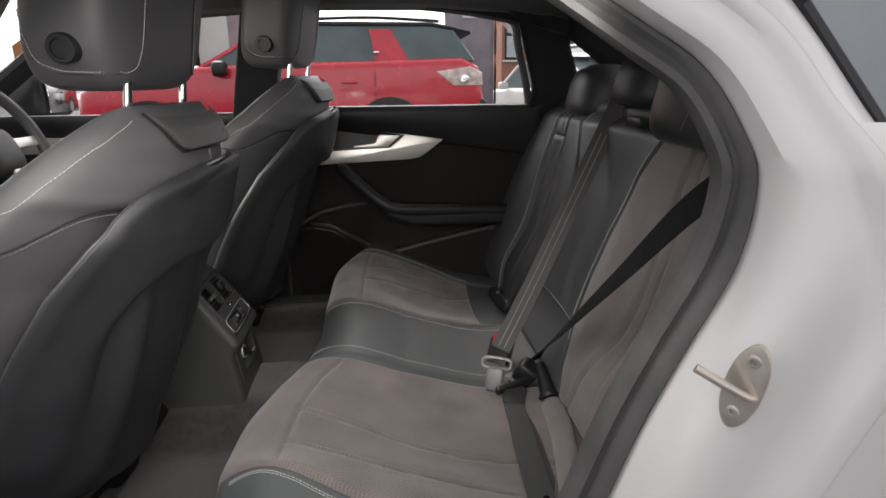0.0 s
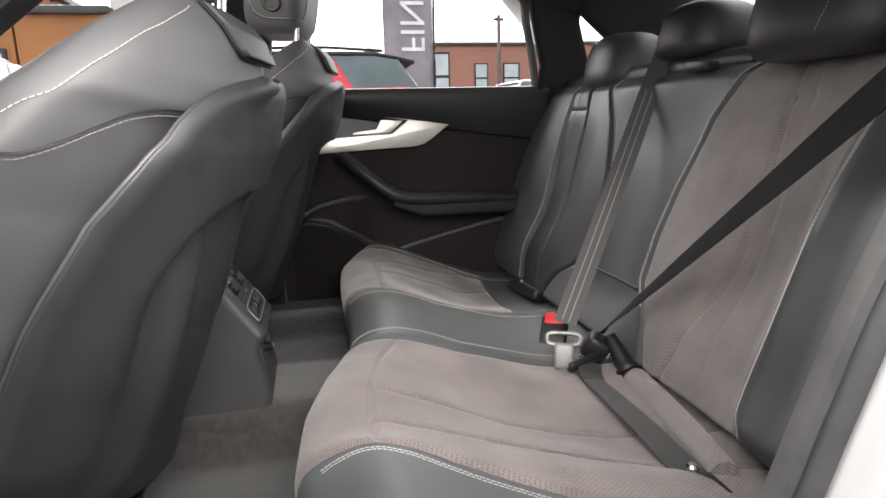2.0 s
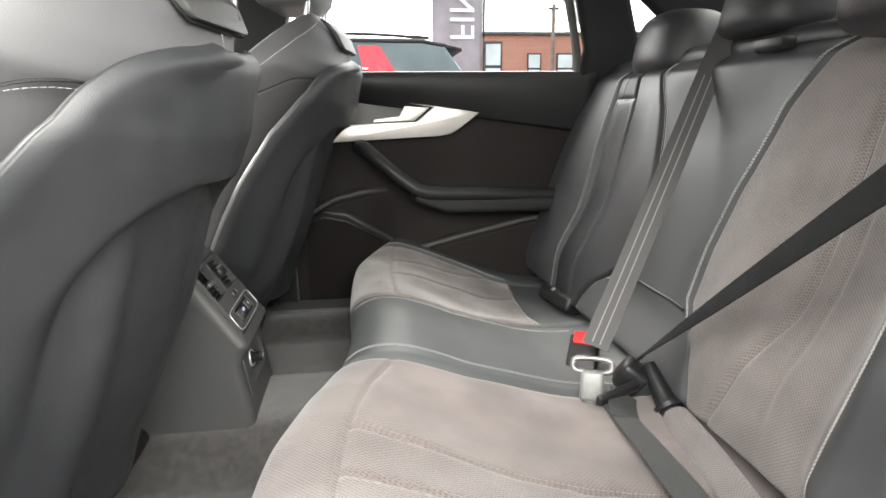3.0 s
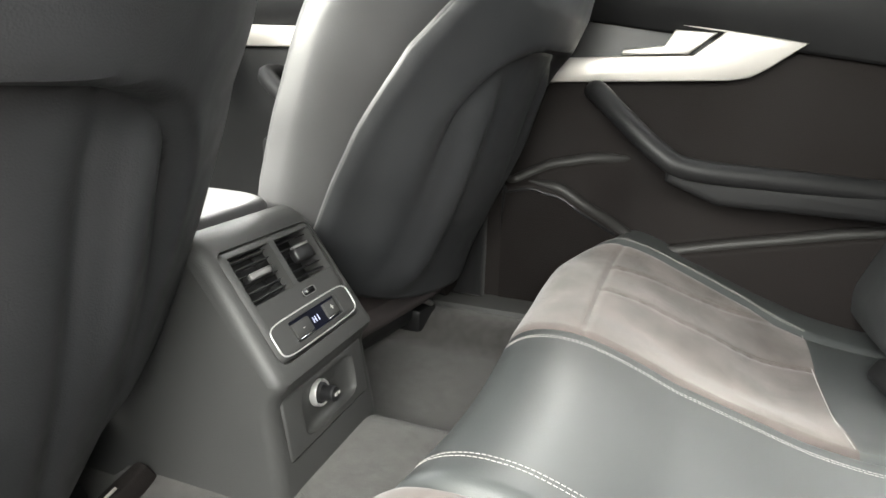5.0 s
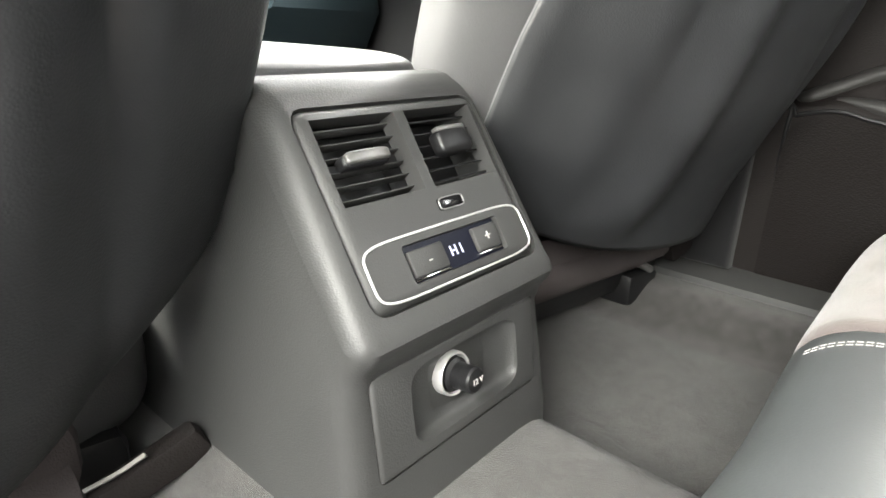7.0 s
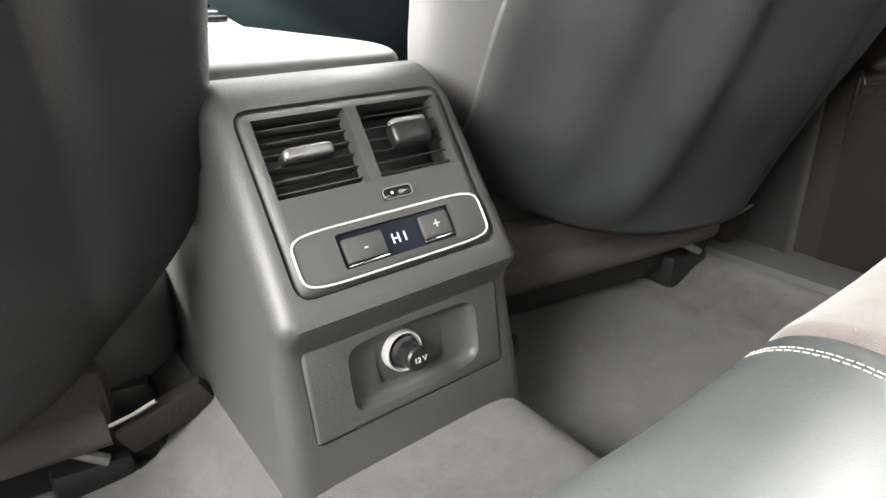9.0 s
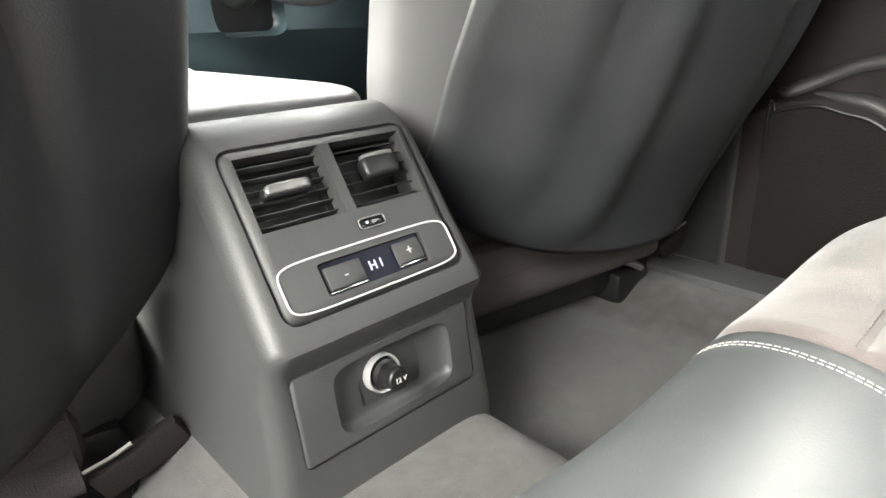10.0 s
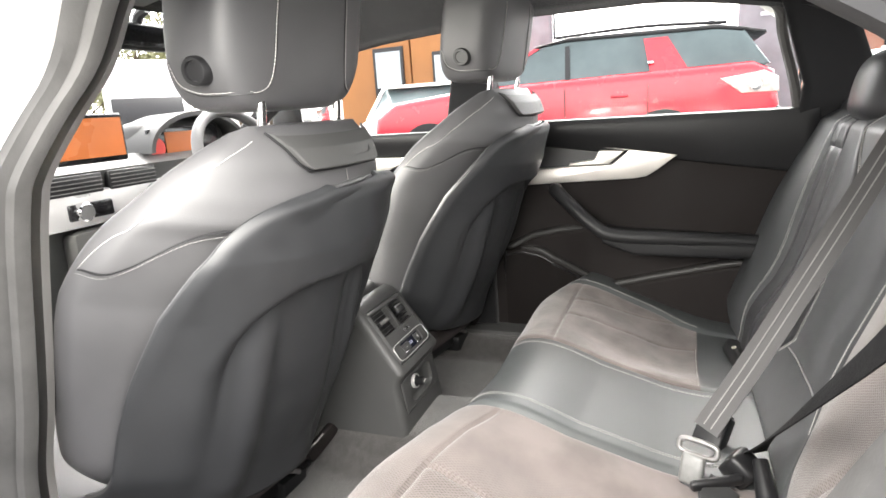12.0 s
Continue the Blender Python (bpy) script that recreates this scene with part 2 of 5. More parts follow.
def ribbon(pts, width, across, thick=0.0018, n=30, smooth=True):
    """A flat strap along pts; across gives its width direction, at start and end."""
    path = smooth_path(pts, n) if smooth else [Vector(p) for p in pts]
    n = len(path) - 1
    a0, a1 = Vector(across[0]), Vector(across[1])

    def fn(u, v):
        i = round(u * n)
        d = (path[min(i + 1, n)] - path[max(i - 1, 0)]).normalized()
        a = a0.lerp(a1, u)
        a = (a - d * a.dot(d)).normalized()
        b = a.cross(d)
        j = round(v * 8) % 8
        x, y = [(-1, -1), (-0.4, -1.1), (0.4, -1.1), (1, -1), (1, 1), (0.4, 1.1), (-0.4, 1.1), (-1, 1)][j]
        return path[i] + a * x * width / 2 + b * y * thick / 2
    return closed(fn, n, 8)


def extrude(poly, axis, a, b, r=0.0, seg=2):
    """A polygon of 2D points drawn out along an axis from a to b, its long edges rounded by r."""
    bm = bmesh.new()
    put = {"x": lambda p, t: (t, p[0], p[1]), "y": lambda p, t: (p[0], t, p[1]), "z": lambda p, t: (p[0], p[1], t)}[axis]
    lo = [bm.verts.new(put(p, a)) for p in poly]
    hi = [bm.verts.new(put(p, b)) for p in poly]
    ends = [bm.faces.new(lo), bm.faces.new(list(reversed(hi)))]
    for i in range(len(poly)):
        j = (i + 1) % len(poly)
        bm.faces.new((lo[j], lo[i], hi[i], hi[j]))
    bmesh.ops.recalc_face_normals(bm, faces=bm.faces)
    if r:
        bmesh.ops.bevel(bm, geom=list({e for f in ends for e in f.edges}), offset=r, segments=seg, profile=0.5, affect="EDGES")
    return bm


def lathe(profile, c, axis=(0, 0, 1), seg=28):
    """A turned shape: (radius, height) pairs round an axis through c."""
    q = Vector((0, 0, 1)).rotation_difference(Vector(axis)).to_matrix()
    k = len(profile) - 1

    def fn(u, v):
        r, h = profile[round(u * k)]
        return Vector(c) + q @ Vector((r * math.cos(v * 2 * math.pi), r * math.sin(v * 2 * math.pi), h))
    return closed(fn, k, seg)


def join(*bms):
    out = bmesh.new()
    for b in bms:
        me = bpy.data.meshes.new("tmp")
        b.to_mesh(me)
        b.free()
        out.from_mesh(me)
        bpy.data.meshes.remove(me)
    return out


def moved(bm, m):
    bmesh.ops.transform(bm, matrix=m, verts=bm.verts)
    return bm


def lerp_list(xs, ys, x):
    return float(np.interp(x, xs, ys))


def soft_list(xs, ys, x, h=0.03):
    """Like lerp_list, with rounded corners."""
    return float(np.mean(np.interp([x - h, x - h / 2, x, x + h / 2, x + h], xs, ys)))


def stitches(path, step=0.007, size=0.0011, lift=(0, 0, 0)):
    """A row of short threads along a line."""
    pts = [Vector(p) for p in path]
    acc, bms, need = 0.0, [], 0.0
    out = bmesh.new()
    seglen = [(b - a).length for a, b in zip(pts, pts[1:])]
    total = sum(seglen)
    k = max(1, int(total / step))

    def at(d):
        for a, b, s in zip(pts, pts[1:], seglen):
            if d <= s or b is pts[-1]:
                return a.lerp(b, min(1, d / s) if s else 0)
            d -= s
    for i in range(k):
        a, b = at(i * step), at(i * step + step * 0.72)
        d = (b - a).normalized() if (b - a).length > 1e-6 else Vector((1, 0, 0))
        s1 = d.orthogonal().normalized() * size
        s2 = d.cross(s1).normalized() * size
        o = Vector(lift)
        ring = []
        for p in (a, b):
            ring.append([out.verts.new(p + o + s1), out.verts.new(p + o + s2), out.verts.new(p + o - s1), out.verts.new(p + o - s2)])
        for j in range(4):
            out.faces.new((ring[0][j], ring[0][(j + 1) % 4], ring[1][(j + 1) % 4], ring[1][j]))
        out.faces.new(list(reversed(ring[0])))
        out.faces.new(ring[1])
    return out


def text_part(name, words, size, m, material, parent, depth=0.0006, label=""):
    cu = bpy.data.curves.new(name, "FONT")
    cu.body, cu.size, cu.extrude, cu.align_x, cu.align_y = words, size, depth, "CENTER", "CENTER"
    tmp = bpy.data.objects.new("tmp_text", cu)
    scene.collection.objects.link(tmp)
    bpy.context.view_layer.update()
    me = bpy.data.meshes.new_from_object(tmp.evaluated_get(bpy.context.evaluated_depsgraph_get()))
    bpy.data.objects.remove(tmp)
    me.name = name
    me.transform(m)
    me.materials.clear()
    me.materials.append(material)
    ob = new(name, me)
    ob.parent = parent
    if label:
        ob["label"] = label
    return ob


# ---- ground ----
tagged(part("ground", box((0, 20, -0.05), (400, 400, 0.1)), ASPHALT, smooth=False), "grey asphalt of a car sales yard", "ground", kind="structure")

# ---- the car's own shell: floor, roof, sides ----
# floor carpet: footwells with a raised middle tunnel
def floor_z(x, y):
    tun = 0.275 + 0.088 / (1 + math.exp((abs(y) - 0.135) / 0.012))
    front = 0.0 if x > -0.2 else -0.02
    return min(tun + front, 0.40 if x < 0.28 else 0.30) + 0.05 * sstep(0.49, 0.58, abs(y))


fl = part("floor", sheet(lambda u, v: (-1.0 + 2.0 * u, -0.74 + 1.48 * v, floor_z(-1.0 + 2.0 * u, -0.74 + 1.48 * v)), 80, 110), CARPET)
tagged(fl, "dark grey car floor carpet with a raised tunnel", "floor", kind="structure")


def roof_z(x, y):
    base = lerp_list([-0.55, -0.3, 0.1, 0.5, 0.9, 1.2], [1.315, 1.355, 1.385, 1.385, 1.35, 1.30], x)
    return base - 0.10 * (abs(y) / 0.58) ** 2.4


hl = part("ceiling", sheet(lambda u, v: (-0.5 + 1.62 * u, -0.585 + 1.17 * v, roof_z(-0.5 + 1.62 * u, -0.585 + 1.17 * v)), 30, 26), CLOTH)
so = hl.modifiers.new("thick", "SOLIDIFY")
so.thickness, so.offset = 0.02, 1
tagged(hl, "black cloth headliner of the car roof", "ceiling", kind="structure")

shell = thing("car_body", "white saloon car body with its rear door opening", "car body", kind="structure")


def roof_out(u, v):
    x = -0.55 + 1.75 * u
    y = -0.66 + 1.32 * v
    return (x, y, roof_z(x, y * 0.88) + 0.045)


ro = part("roof_panel", sheet(roof_out, 24, 20), WHITE, shell)
so = ro.modifiers.new("thick", "SOLIDIFY")
so.thickness, so.offset = 0.012, 1

# door opening of the near side: rear edge, sill, B-pillar, roof rail; (x, z)
OPEN = [(0.33, 1.335), (0.46, 1.285), (0.56, 1.215), (0.645, 1.151), (0.714, 1.095), (0.752, 1.015), (0.758, 0.954), (0.738, 0.872), (0.692, 0.78),
        (0.650, 0.69), (0.612, 0.587), (0.57, 0.48), (0.50, 0.40), (0.38, 0.355), (0.10, 0.345), (-0.23, 0.34), (-0.335, 0.43), (-0.345, 0.565),
        (-0.30, 0.717), (-0.25, 0.92), (-0.225, 0.996), (-0.20, 1.054), (-0.15, 1.145), (-0.05, 1.26), (0.11, 1.338)]


def side_y(z, x=0.6):
    """Where the door opening's plane lies, leaning in above the belt."""
    return -0.805 + 0.11 * sstep(0.35, -0.05, x) * sstep(1.3, 1.1, z) + 0.20 * max(0.0, (z - 0.99) / 0.33) ** 1.25


open_path = smooth_path([(x, 0, z) for x, z in OPEN] + [(OPEN[0][0], 0, OPEN[0][1])], 160)
OC = Vector((0.28, 0, 0.83))


def jamb_row(off, dy, i):
    """A point off metres outside the opening's line, dy outward from its plane."""
    p = open_path[i % 160]
    a, b = open_path[(i + 1) % 160], open_path[(i - 1) % 160]
    t = (a - b).normalized()
    nrm = Vector((t.z, 0, -t.x))
    if nrm.dot(p - OC) < 0:
        nrm = -nrm
    k = 1 - 0.5 * sstep(0.86, 1.05, p.z) * sstep(0.2, 0.4, p.x)
    off, dy = (off * k if off > 0 else off), (dy * k if dy < 0 else dy)
    q = p + nrm * (off - 0.020)
    return Vector((q.x, side_y(q.z, q.x) + dy, q.z))


def loop_strip(rows, i0=0, i1=160):
    k = len(rows) - 1
    n = i1 - i0

    def fn(u, v):
        j = v * k
        a = min(int(j), k - 1)
        f = j - a
        off = rows[a][0] * (1 - f) + rows[a + 1][0] * f
        dy = rows[a][1] * (1 - f) + rows[a + 1][1] * f
        return jamb_row(off, dy, i0 + round(u * n))
    return sheet(fn, n, k)


# rubber door seal: two lips round the opening
part("door_seal", loop_strip([(-0.030, 0.018), (-0.030, 0.010), (-0.026, 0.0), (-0.017, -0.004), (-0.011, 0.004), (-0.006, 0.004), (0.001, -0.008), (0.011, -0.012), (0.018, -0.004), (0.020, 0.02)]), RUBBER, shell, "grey-black rubber door seal")
# painted jamb round the opening
jb = part("door_jamb", loop_strip([(0.012, 0.02), (0.018, -0.004), (0.024, -0.03), (0.032, -0.062), (0.05, -0.078), (0.08, -0.084), (0.105, -0.083), (0.122, -0.088), (0.136, -0.104), (0.150, -0.110), (0.165, -0.111)], 0, 88), WHITE, shell)
part("sill_panel", loop_strip([(0.012, 0.02), (0.018, -0.004), (0.024, -0.03), (0.06, -0.06), (0.10, -0.07)], 88, 110), WHITE, shell)
part("b_pillar", loop_strip([(0.012, 0.02), (0.020, -0.008), (0.028, -0.03), (0.06, -0.032), (0.10, -0.030), (0.104, 0.04)], 104, 160), WHITE, shell)
part("b_pillar_trim", loop_strip([(-0.031, 0.03), (-0.02, 0.05), (0.05, 0.07), (0.11, 0.06), (0.115, 0.03)], 104, 160), mat("pillar_trim", (0.26, 0.25, 0.24), 0.7, grain=0.4, grain_size=500), shell, "grey plastic inner pillar trim")


# outer rear quarter: skin from the jamb to the tail, with the quarter glass opening
def quarter(u, v):
    i = 32 + round(v * 56)
    a = jamb_row(0.163, -0.1115, i)
    x1 = a.x + 0.9 * u
    return (x1 + 0.02 * u, a.y - 0.006 * min(1, u * 6) + 0.03 * u + 0.012 * math.exp(-((u - 0.16) / 0.05) ** 2), a.z - (0.02 * u))


part("rear_wing", sheet(quarter, 40, 56), WHITE, shell, "glossy white painted rear wing")
# near C-pillar skin, from the jamb to the quarter glass
def near_c(u, v):
    a = jamb_row(0.163, -0.1115, round(v * 34))
    zt = a.z - 0.01
    q = Vector((0.925 - 0.708 * (zt - 0.975), -0.80 + 0.22 * (zt - 0.975), zt))
    q.x = max(q.x, a.x + 0.012)
    q.y = max(q.y, a.y + 0.01)
    s = u * u * (3 - 2 * u)
    return a.lerp(q, u) + Vector((0, -0.012 * math.sin(u * math.pi), 0))


part("c_pillar", sheet(near_c, 14, 34), WHITE, shell, "glossy white rear pillar")
nq = [(0.930, 0.968), (0.800, 1.150), (0.770, 1.20), (0.86, 1.21), (1.25, 1.0), (1.25, 0.968)]
part("quarter_glass_frame", tube([(x, -0.803 + 0.22 * (z - 0.975), z) for x, z in nq + nq[:1]], 0.011, n=4, smooth=False), PLASTIC_D, shell, "black quarter glass frame")
qg = extrude(nq, "y", 0, 0.004)
for vv in qg.verts:
    vv.co.y += -0.800 + 0.22 * (vv.co.z - 0.975)
part("quarter_glass", qg, mat("tinted_glass", (0.30, 0.33, 0.34), 0.06, vary=0.15, vary_size=4), shell, "grey tinted quarter glass", smooth=False)
# C-pillar skin above the belt
for sgn in (-1, 1):
    if sgn > 0:
        def cpil(u, v, sgn=sgn):
            z = 0.97 + 0.40 * v
            x0 = lerp_list([0.97, 1.02, 1.10, 1.15, 1.22, 1.28, 1.37], [0.86, 0.845, 0.80, 0.74, 0.66, 0.58, 0.42], z) + 0.15
            x1 = lerp_list([0.97, 1.06, 1.17, 1.22, 1.37], [1.06, 0.985, 0.905, 0.875, 1.1], z)
            x1 = max(x1, x0 + 0.04)
            x = x0 + (x1 - x0) * u
            y = side_y(z) - 0.085 + 0.05 * u + 0.03 * v
            return (x, -sgn * y if sgn > 0 else y, z)
        part("c_pillar", sheet(cpil, 14, 20), WHITE, shell)

    if sgn > 0:
        # quarter glass with its rubber frame
        tri3 = [(1.045, 0.985), (0.915, 1.195), (0.985, 1.215), (1.33, 1.03)]
        qy = 0.69
        part("quarter_glass_frame", tube([(x, sgn * (qy - (z - 0.98) * 0.35), z) for x, z in tri3 + tri3[:1]], 0.012, n=4, smooth=False), PLASTIC_D, shell)
        qg = extrude(tri3, "y", 0, 0.004)
        for vv in qg.verts:
            vv.co.y += sgn * (qy - (vv.co.z - 0.98) * 0.35)
        g = part("quarter_glass", qg, GLASS, shell, smooth=False)
        g.visible_shadow = False
    # inner trim of the rear pillar, between door window and quarter glass
    def trim_c(u, v, sgn=sgn):
        z = 0.95 + 0.40 * v
        x0 = lerp_list([0.95, 0.986, 1.045, 1.248, 1.30, 1.36], [0.86, 0.852, 0.86, 0.79, 0.72, 0.62], z)
        x1 = lerp_list([0.95, 1.0, 1.19, 1.25, 1.36], [1.05, 1.04, 0.955, 0.99, 1.05], z)
        y = 0.655 - 0.36 * max(0, z - 0.99) + 0.008 * math.sin(u * math.pi)
        return (x0 + (x1 - x0) * u, sgn * (y - 0.012), z)
    t = part("rear_pillar_trim", sheet(trim_c, 8, 16), CLOTH, shell, "black rear pillar trim")
    so = t.modifiers.new("thick", "SOLIDIFY")
    so.thickness, so.offset = 0.02, -1 * sgn
    # band above the quarter glass up to the roof
    def trim_d(u, v, sgn=sgn):
        x = 0.94 + 0.62 * u
        zl = lerp_list([0.94, 1.07, 1.20, 1.56], [1.205, 1.115, 1.03, 0.98], x)
        zh = lerp_list([0.94, 1.145, 1.30, 1.46, 1.56], [1.36, 1.317, 1.259, 1.202, 1.16], x)
        z = zl + (zh - zl) * v
        return (x, sgn * (0.655 - 0.36 * max(0, z - 0.99) - 0.02 - 0.03 * v), z)
    t = part("rear_pillar_trim", sheet(trim_d, 12, 6), CLOTH, shell)
    so = t.modifiers.new("thick", "SOLIDIFY")
    so.thickness, so.offset = 0.02, -1 * sgn

# rear screen, parcel shelf, tail
g = part("rear_screen", sheet(lambda u, v: (1.10 + 0.58 * u, (-0.52 + 1.04 * v) * (1 + 0.12 * u), 1.340 - 0.25 * u), 2, 2), GLASS, shell)
g.visible_shadow = False
part("parcel_shelf", box((1.32, 0, 0.965), (0.75, 1.28, 0.04), 0.01), CLOTH, shell, "black parcel shelf")
part("boot_lid", extrude([(1.62, 1.0), (1.95, 0.99), (2.27, 0.95), (2.34, 0.82), (2.33, 0.46), (2.20, 0.32), (1.62, 0.32)], "y", -0.86, 0.86, 0.07, 4), WHITE, shell, "white boot and rear bumper")
part("far_rear_wing", extrude([(0.95, 0.97), (1.62, 0.99), (1.62, 0.32), (0.75, 0.32)], "y", 0.72, 0.88, 0.03, 3), WHITE, shell)
for sg in (-1, 1):
    part("sill", box((-0.10, sg * 0.78, 0.235), (1.9, 0.12, 0.10), 0.02), WHITE, shell)
    for wx in (-1.48, 1.36):
        wh = part("wheel", lathe([(0.20, -0.20), (0.31, -0.20), (0.325, -0.17), (0.325, -0.03), (0.30, 0.0), (0.22, 0.005)], (wx, sg * 0.84, 0.325), (0, sg, 0), 36), TYRE, shell, "black tyre")
        part("rim", lathe([(0.22, 0.003), (0.20, -0.03), (0.06, -0.01), (0.0, -0.005)], (wx, sg * 0.845, 0.325), (0, sg, 0), 24), ALU, wh, "silver wheel rim")
part("sill_trim", extrude([(0.595, 0.30), (0.602, 0.335), (0.625, 0.349), (0.70, 0.352), (0.70, 0.30)], "x", -0.75, 0.62, 0.004), PLASTIC, shell, "grey plastic inner sill trim")
part("underbody", box((0.0, 0, 0.19), (4.2, 1.5, 0.06), 0.02), PLASTIC_D, shell)
part("tail_panel", box((1.3, 0, 0.60), (0.05, 1.4, 0.7)), CLOTH, shell)
# roof rails above both door openings
for sgn in (-1, 1):
    part("roof_rail_trim", tube([(-0.52, sgn * 0.60, 1.27), (-0.25, sgn * 0.59, 1.318), (0.2, sgn * 0.585, 1.325), (0.55, sgn * 0.585, 1.305), (0.80, sgn * 0.58, 1.265), (0.95, sgn * 0.56, 1.23)], 0.028, n=24), CLOTH, shell)
    # front screen pillars
    part("a_pillar", tube([(-0.5, sgn * 0.60, 1.285), (-0.75, sgn * 0.64, 1.11), (-1.0, sgn * 0.68, 0.95)], 0.032, n=10), CLOTH, shell)
    part("front_pillar_skin", tube([(-0.48, sgn * 0.65, 1.32), (-0.76, sgn * 0.69, 1.13), (-1.05, sgn * 0.73, 0.95)], 0.03, n=10), WHITE, shell)
g = part("windscreen", sheet(lambda u, v: (-0.48 - 0.68 * u, (-0.58 + 1.16 * v) * (1 + 0.12 * u), 1.33 - 0.38 * u), 2, 2), GLASS, shell)
g.visible_shadow = False
part("bonnet", extrude([(-1.08, 0.955), (-1.30, 0.945), (-2.0, 0.86), (-2.28, 0.76), (-2.37, 0.58), (-2.34, 0.36), (-2.2, 0.28), (-1.08, 0.28)], "y", -0.87, 0.87, 0.08, 4), WHITE, shell, "white bonnet and front wings")
# header trim over the windscreen
part("header_trim", tube([(-0.5, -0.58, 1.29), (-0.53, -0.3, 1.325), (-0.54, 0, 1.335), (-0.53, 0.3, 1.325), (-0.5, 0.58, 1.29)], 0.03, n=12), CLOTH, shell)

# ---- front seats ----
DULL = mat("dull_metal", (0.20, 0.19, 0.175), 0.5, metal=0.3, vary=0.2, vary_size=60)
RIM_HIGHLIGHT = mat("shell_rim_highlight", (0.07, 0.07, 0.073), 0.34, vary=0.1)
STRIPE = mat("woven_stripe", (0.20, 0.195, 0.19), 0.6)
BROWN = mat("brown_cloth", (0.072, 0.060, 0.060), 0.9, grain=0.5, grain_size=600, vary=0.3)

SO, SU, SN = Vector((-0.15, 0, 0.35)), Vector((0.391, 0, 0.920)), Vector((0.920, 0, -0.391))


def sp(y, w, d):
    """A point of the front seat: across, up the backrest, behind its plane."""
    return SO + SU * w + SN * d + Vector((0, y, 0))


HW = ([-0.05, 0.0, 0.05, 0.10, 0.15, 0.30, 0.42, 0.50, 0.57, 0.62, 0.66, 0.69, 0.705], [0.150, 0.160, 0.172, 0.220, 0.256, 0.275, 0.278, 0.270, 0.245, 0.212, 0.175, 0.140, 0.10])


def rear_d(y, w):
    hw = soft_list(*HW, w, 0.02)
    c = lerp_list([0.0, 0.55, 0.62, 0.66, 0.69, 0.705], [-0.012, -0.012, -0.028, -0.050, -0.075, -0.10], w)
    inner = 0.032 * sstep(0.02, 0.26, y) * sstep(0.66, 0.56, w)
    return c - inner - lerp_list([0, 0.45, 0.60, 0.705], [0.075, 0.09, 0.06, 0.02], w) * (abs(y) / hw) ** 2.3


def front_d(y, w):
    hw = soft_list(*HW, w, 0.02)
    side = lerp_list([0.0, 0.2, 0.45, 0.53, 0.62, 0.69, 0.705], [-0.21, -0.24, -0.245, -0.225, -0.185, -0.15, -0.125], w)
    mid = lerp_list([0.0, 0.3, 0.58, 0.69, 0.705], [-0.17, -0.155, -0.165, -0.145, -0.125], w)
    t = min(1.0, abs(y) / hw)
    return mid + (side - mid) * (3 * t * t - 2 * t ** 3)


HS_L = ([0.05, 0.15, 0.25, 0.323, 0.40, 0.455, 0.50, 0.535, 0.574, 0.60, 0.618, 0.629, 0.637], [0.238, 0.247, 0.252, 0.252, 0.248, 0.243, 0.236, 0.226, 0.203, 0.174, 0.138, 0.096, 0.03])
HS_R = ([0.0, 0.05, 0.07, 0.10, 0.15, 0.2, 0.36, 0.45, 0.52, 0.565, 0.595, 0.612, 0.624, 0.632, 0.637], [0.110, 0.145, 0.172, 0.212, 0.248, 0.264, 0.264, 0.258, 0.246, 0.228, 0.204, 0.180, 0.150, 0.11, 0.05])


def ends(w):
    """The shell's edges at a height: towards the door, towards the middle."""
    return -soft_list(*HS_L, w, 0.008), soft_list(*HS_R, w, 0.008)


def backrest(u, v):
    w = 0.05 + 0.655 * u
    hw = soft_list(*HW, w, 0.02)
    a = v * 2 * math.pi
    y = -hw * spw(math.cos(a), 0.75)
    y *= 0.98 if y > 0 else 1.06
    s = spw(math.sin(a), 0.55)
    # hollow behind the shell
    hollow = max(0.03 * sstep(0.605, 0.55, w), 0.009 * sstep(0.685, 0.630, w))
    r, f = rear_d(y, w) - hollow, front_d(y, w)
    return sp(y, w, (r + f) / 2 + (r - f) / 2 * s)


def shell_d(y, w):
    y0, y1 = ends(w)
    # a deep panel under an arch, with a soft fold down each side
    q = 1 - ((abs(y) / 0.195) ** 2.8 + (max(0.0, w - 0.30) / 0.205) ** 2.8) ** (1 / 2.8)
    side = (abs(y) / 0.195) ** 2.8
    inn = sstep(0.0, 0.07 + 0.16 * min(1.0, side), q) * sstep(0.05, 0.13, w)
    deep = 0.020 * sstep(0.20, 0.48, w) + 0.008
    fold = 0.013 * math.exp(-((y + 0.118 - 0.03 * (w - 0.3)) / 0.024) ** 2) * sstep(0.495, 0.37, w) + 0.012 * math.exp(-((y - 0.125) / 0.020) ** 2) * sstep(0.49, 0.41, w) * sstep(0.16, 0.34, w)
    fold -= 0.005 * math.exp(-((y - 0.075) / 0.012) ** 2) * sstep(0.48, 0.43, w)
    edge = min(y - y0, y1 - y, 0.642 - w)
    lift = soft_list([0.05, 0.22, 0.33, 0.455, 0.528, 0.60, 0.64], [-0.026, -0.026, -0.022, 0.0, 0.013, 0.019, 0.020], w, 0.03)
    off = lift + (0.011 - lift) * sstep(0.0, 0.10, y - y0)
    return rear_d(y, w) + off - deep * inn + 1.2 * fold * inn - 0.009 * max(0.0, 1 - edge / 0.010) ** 2


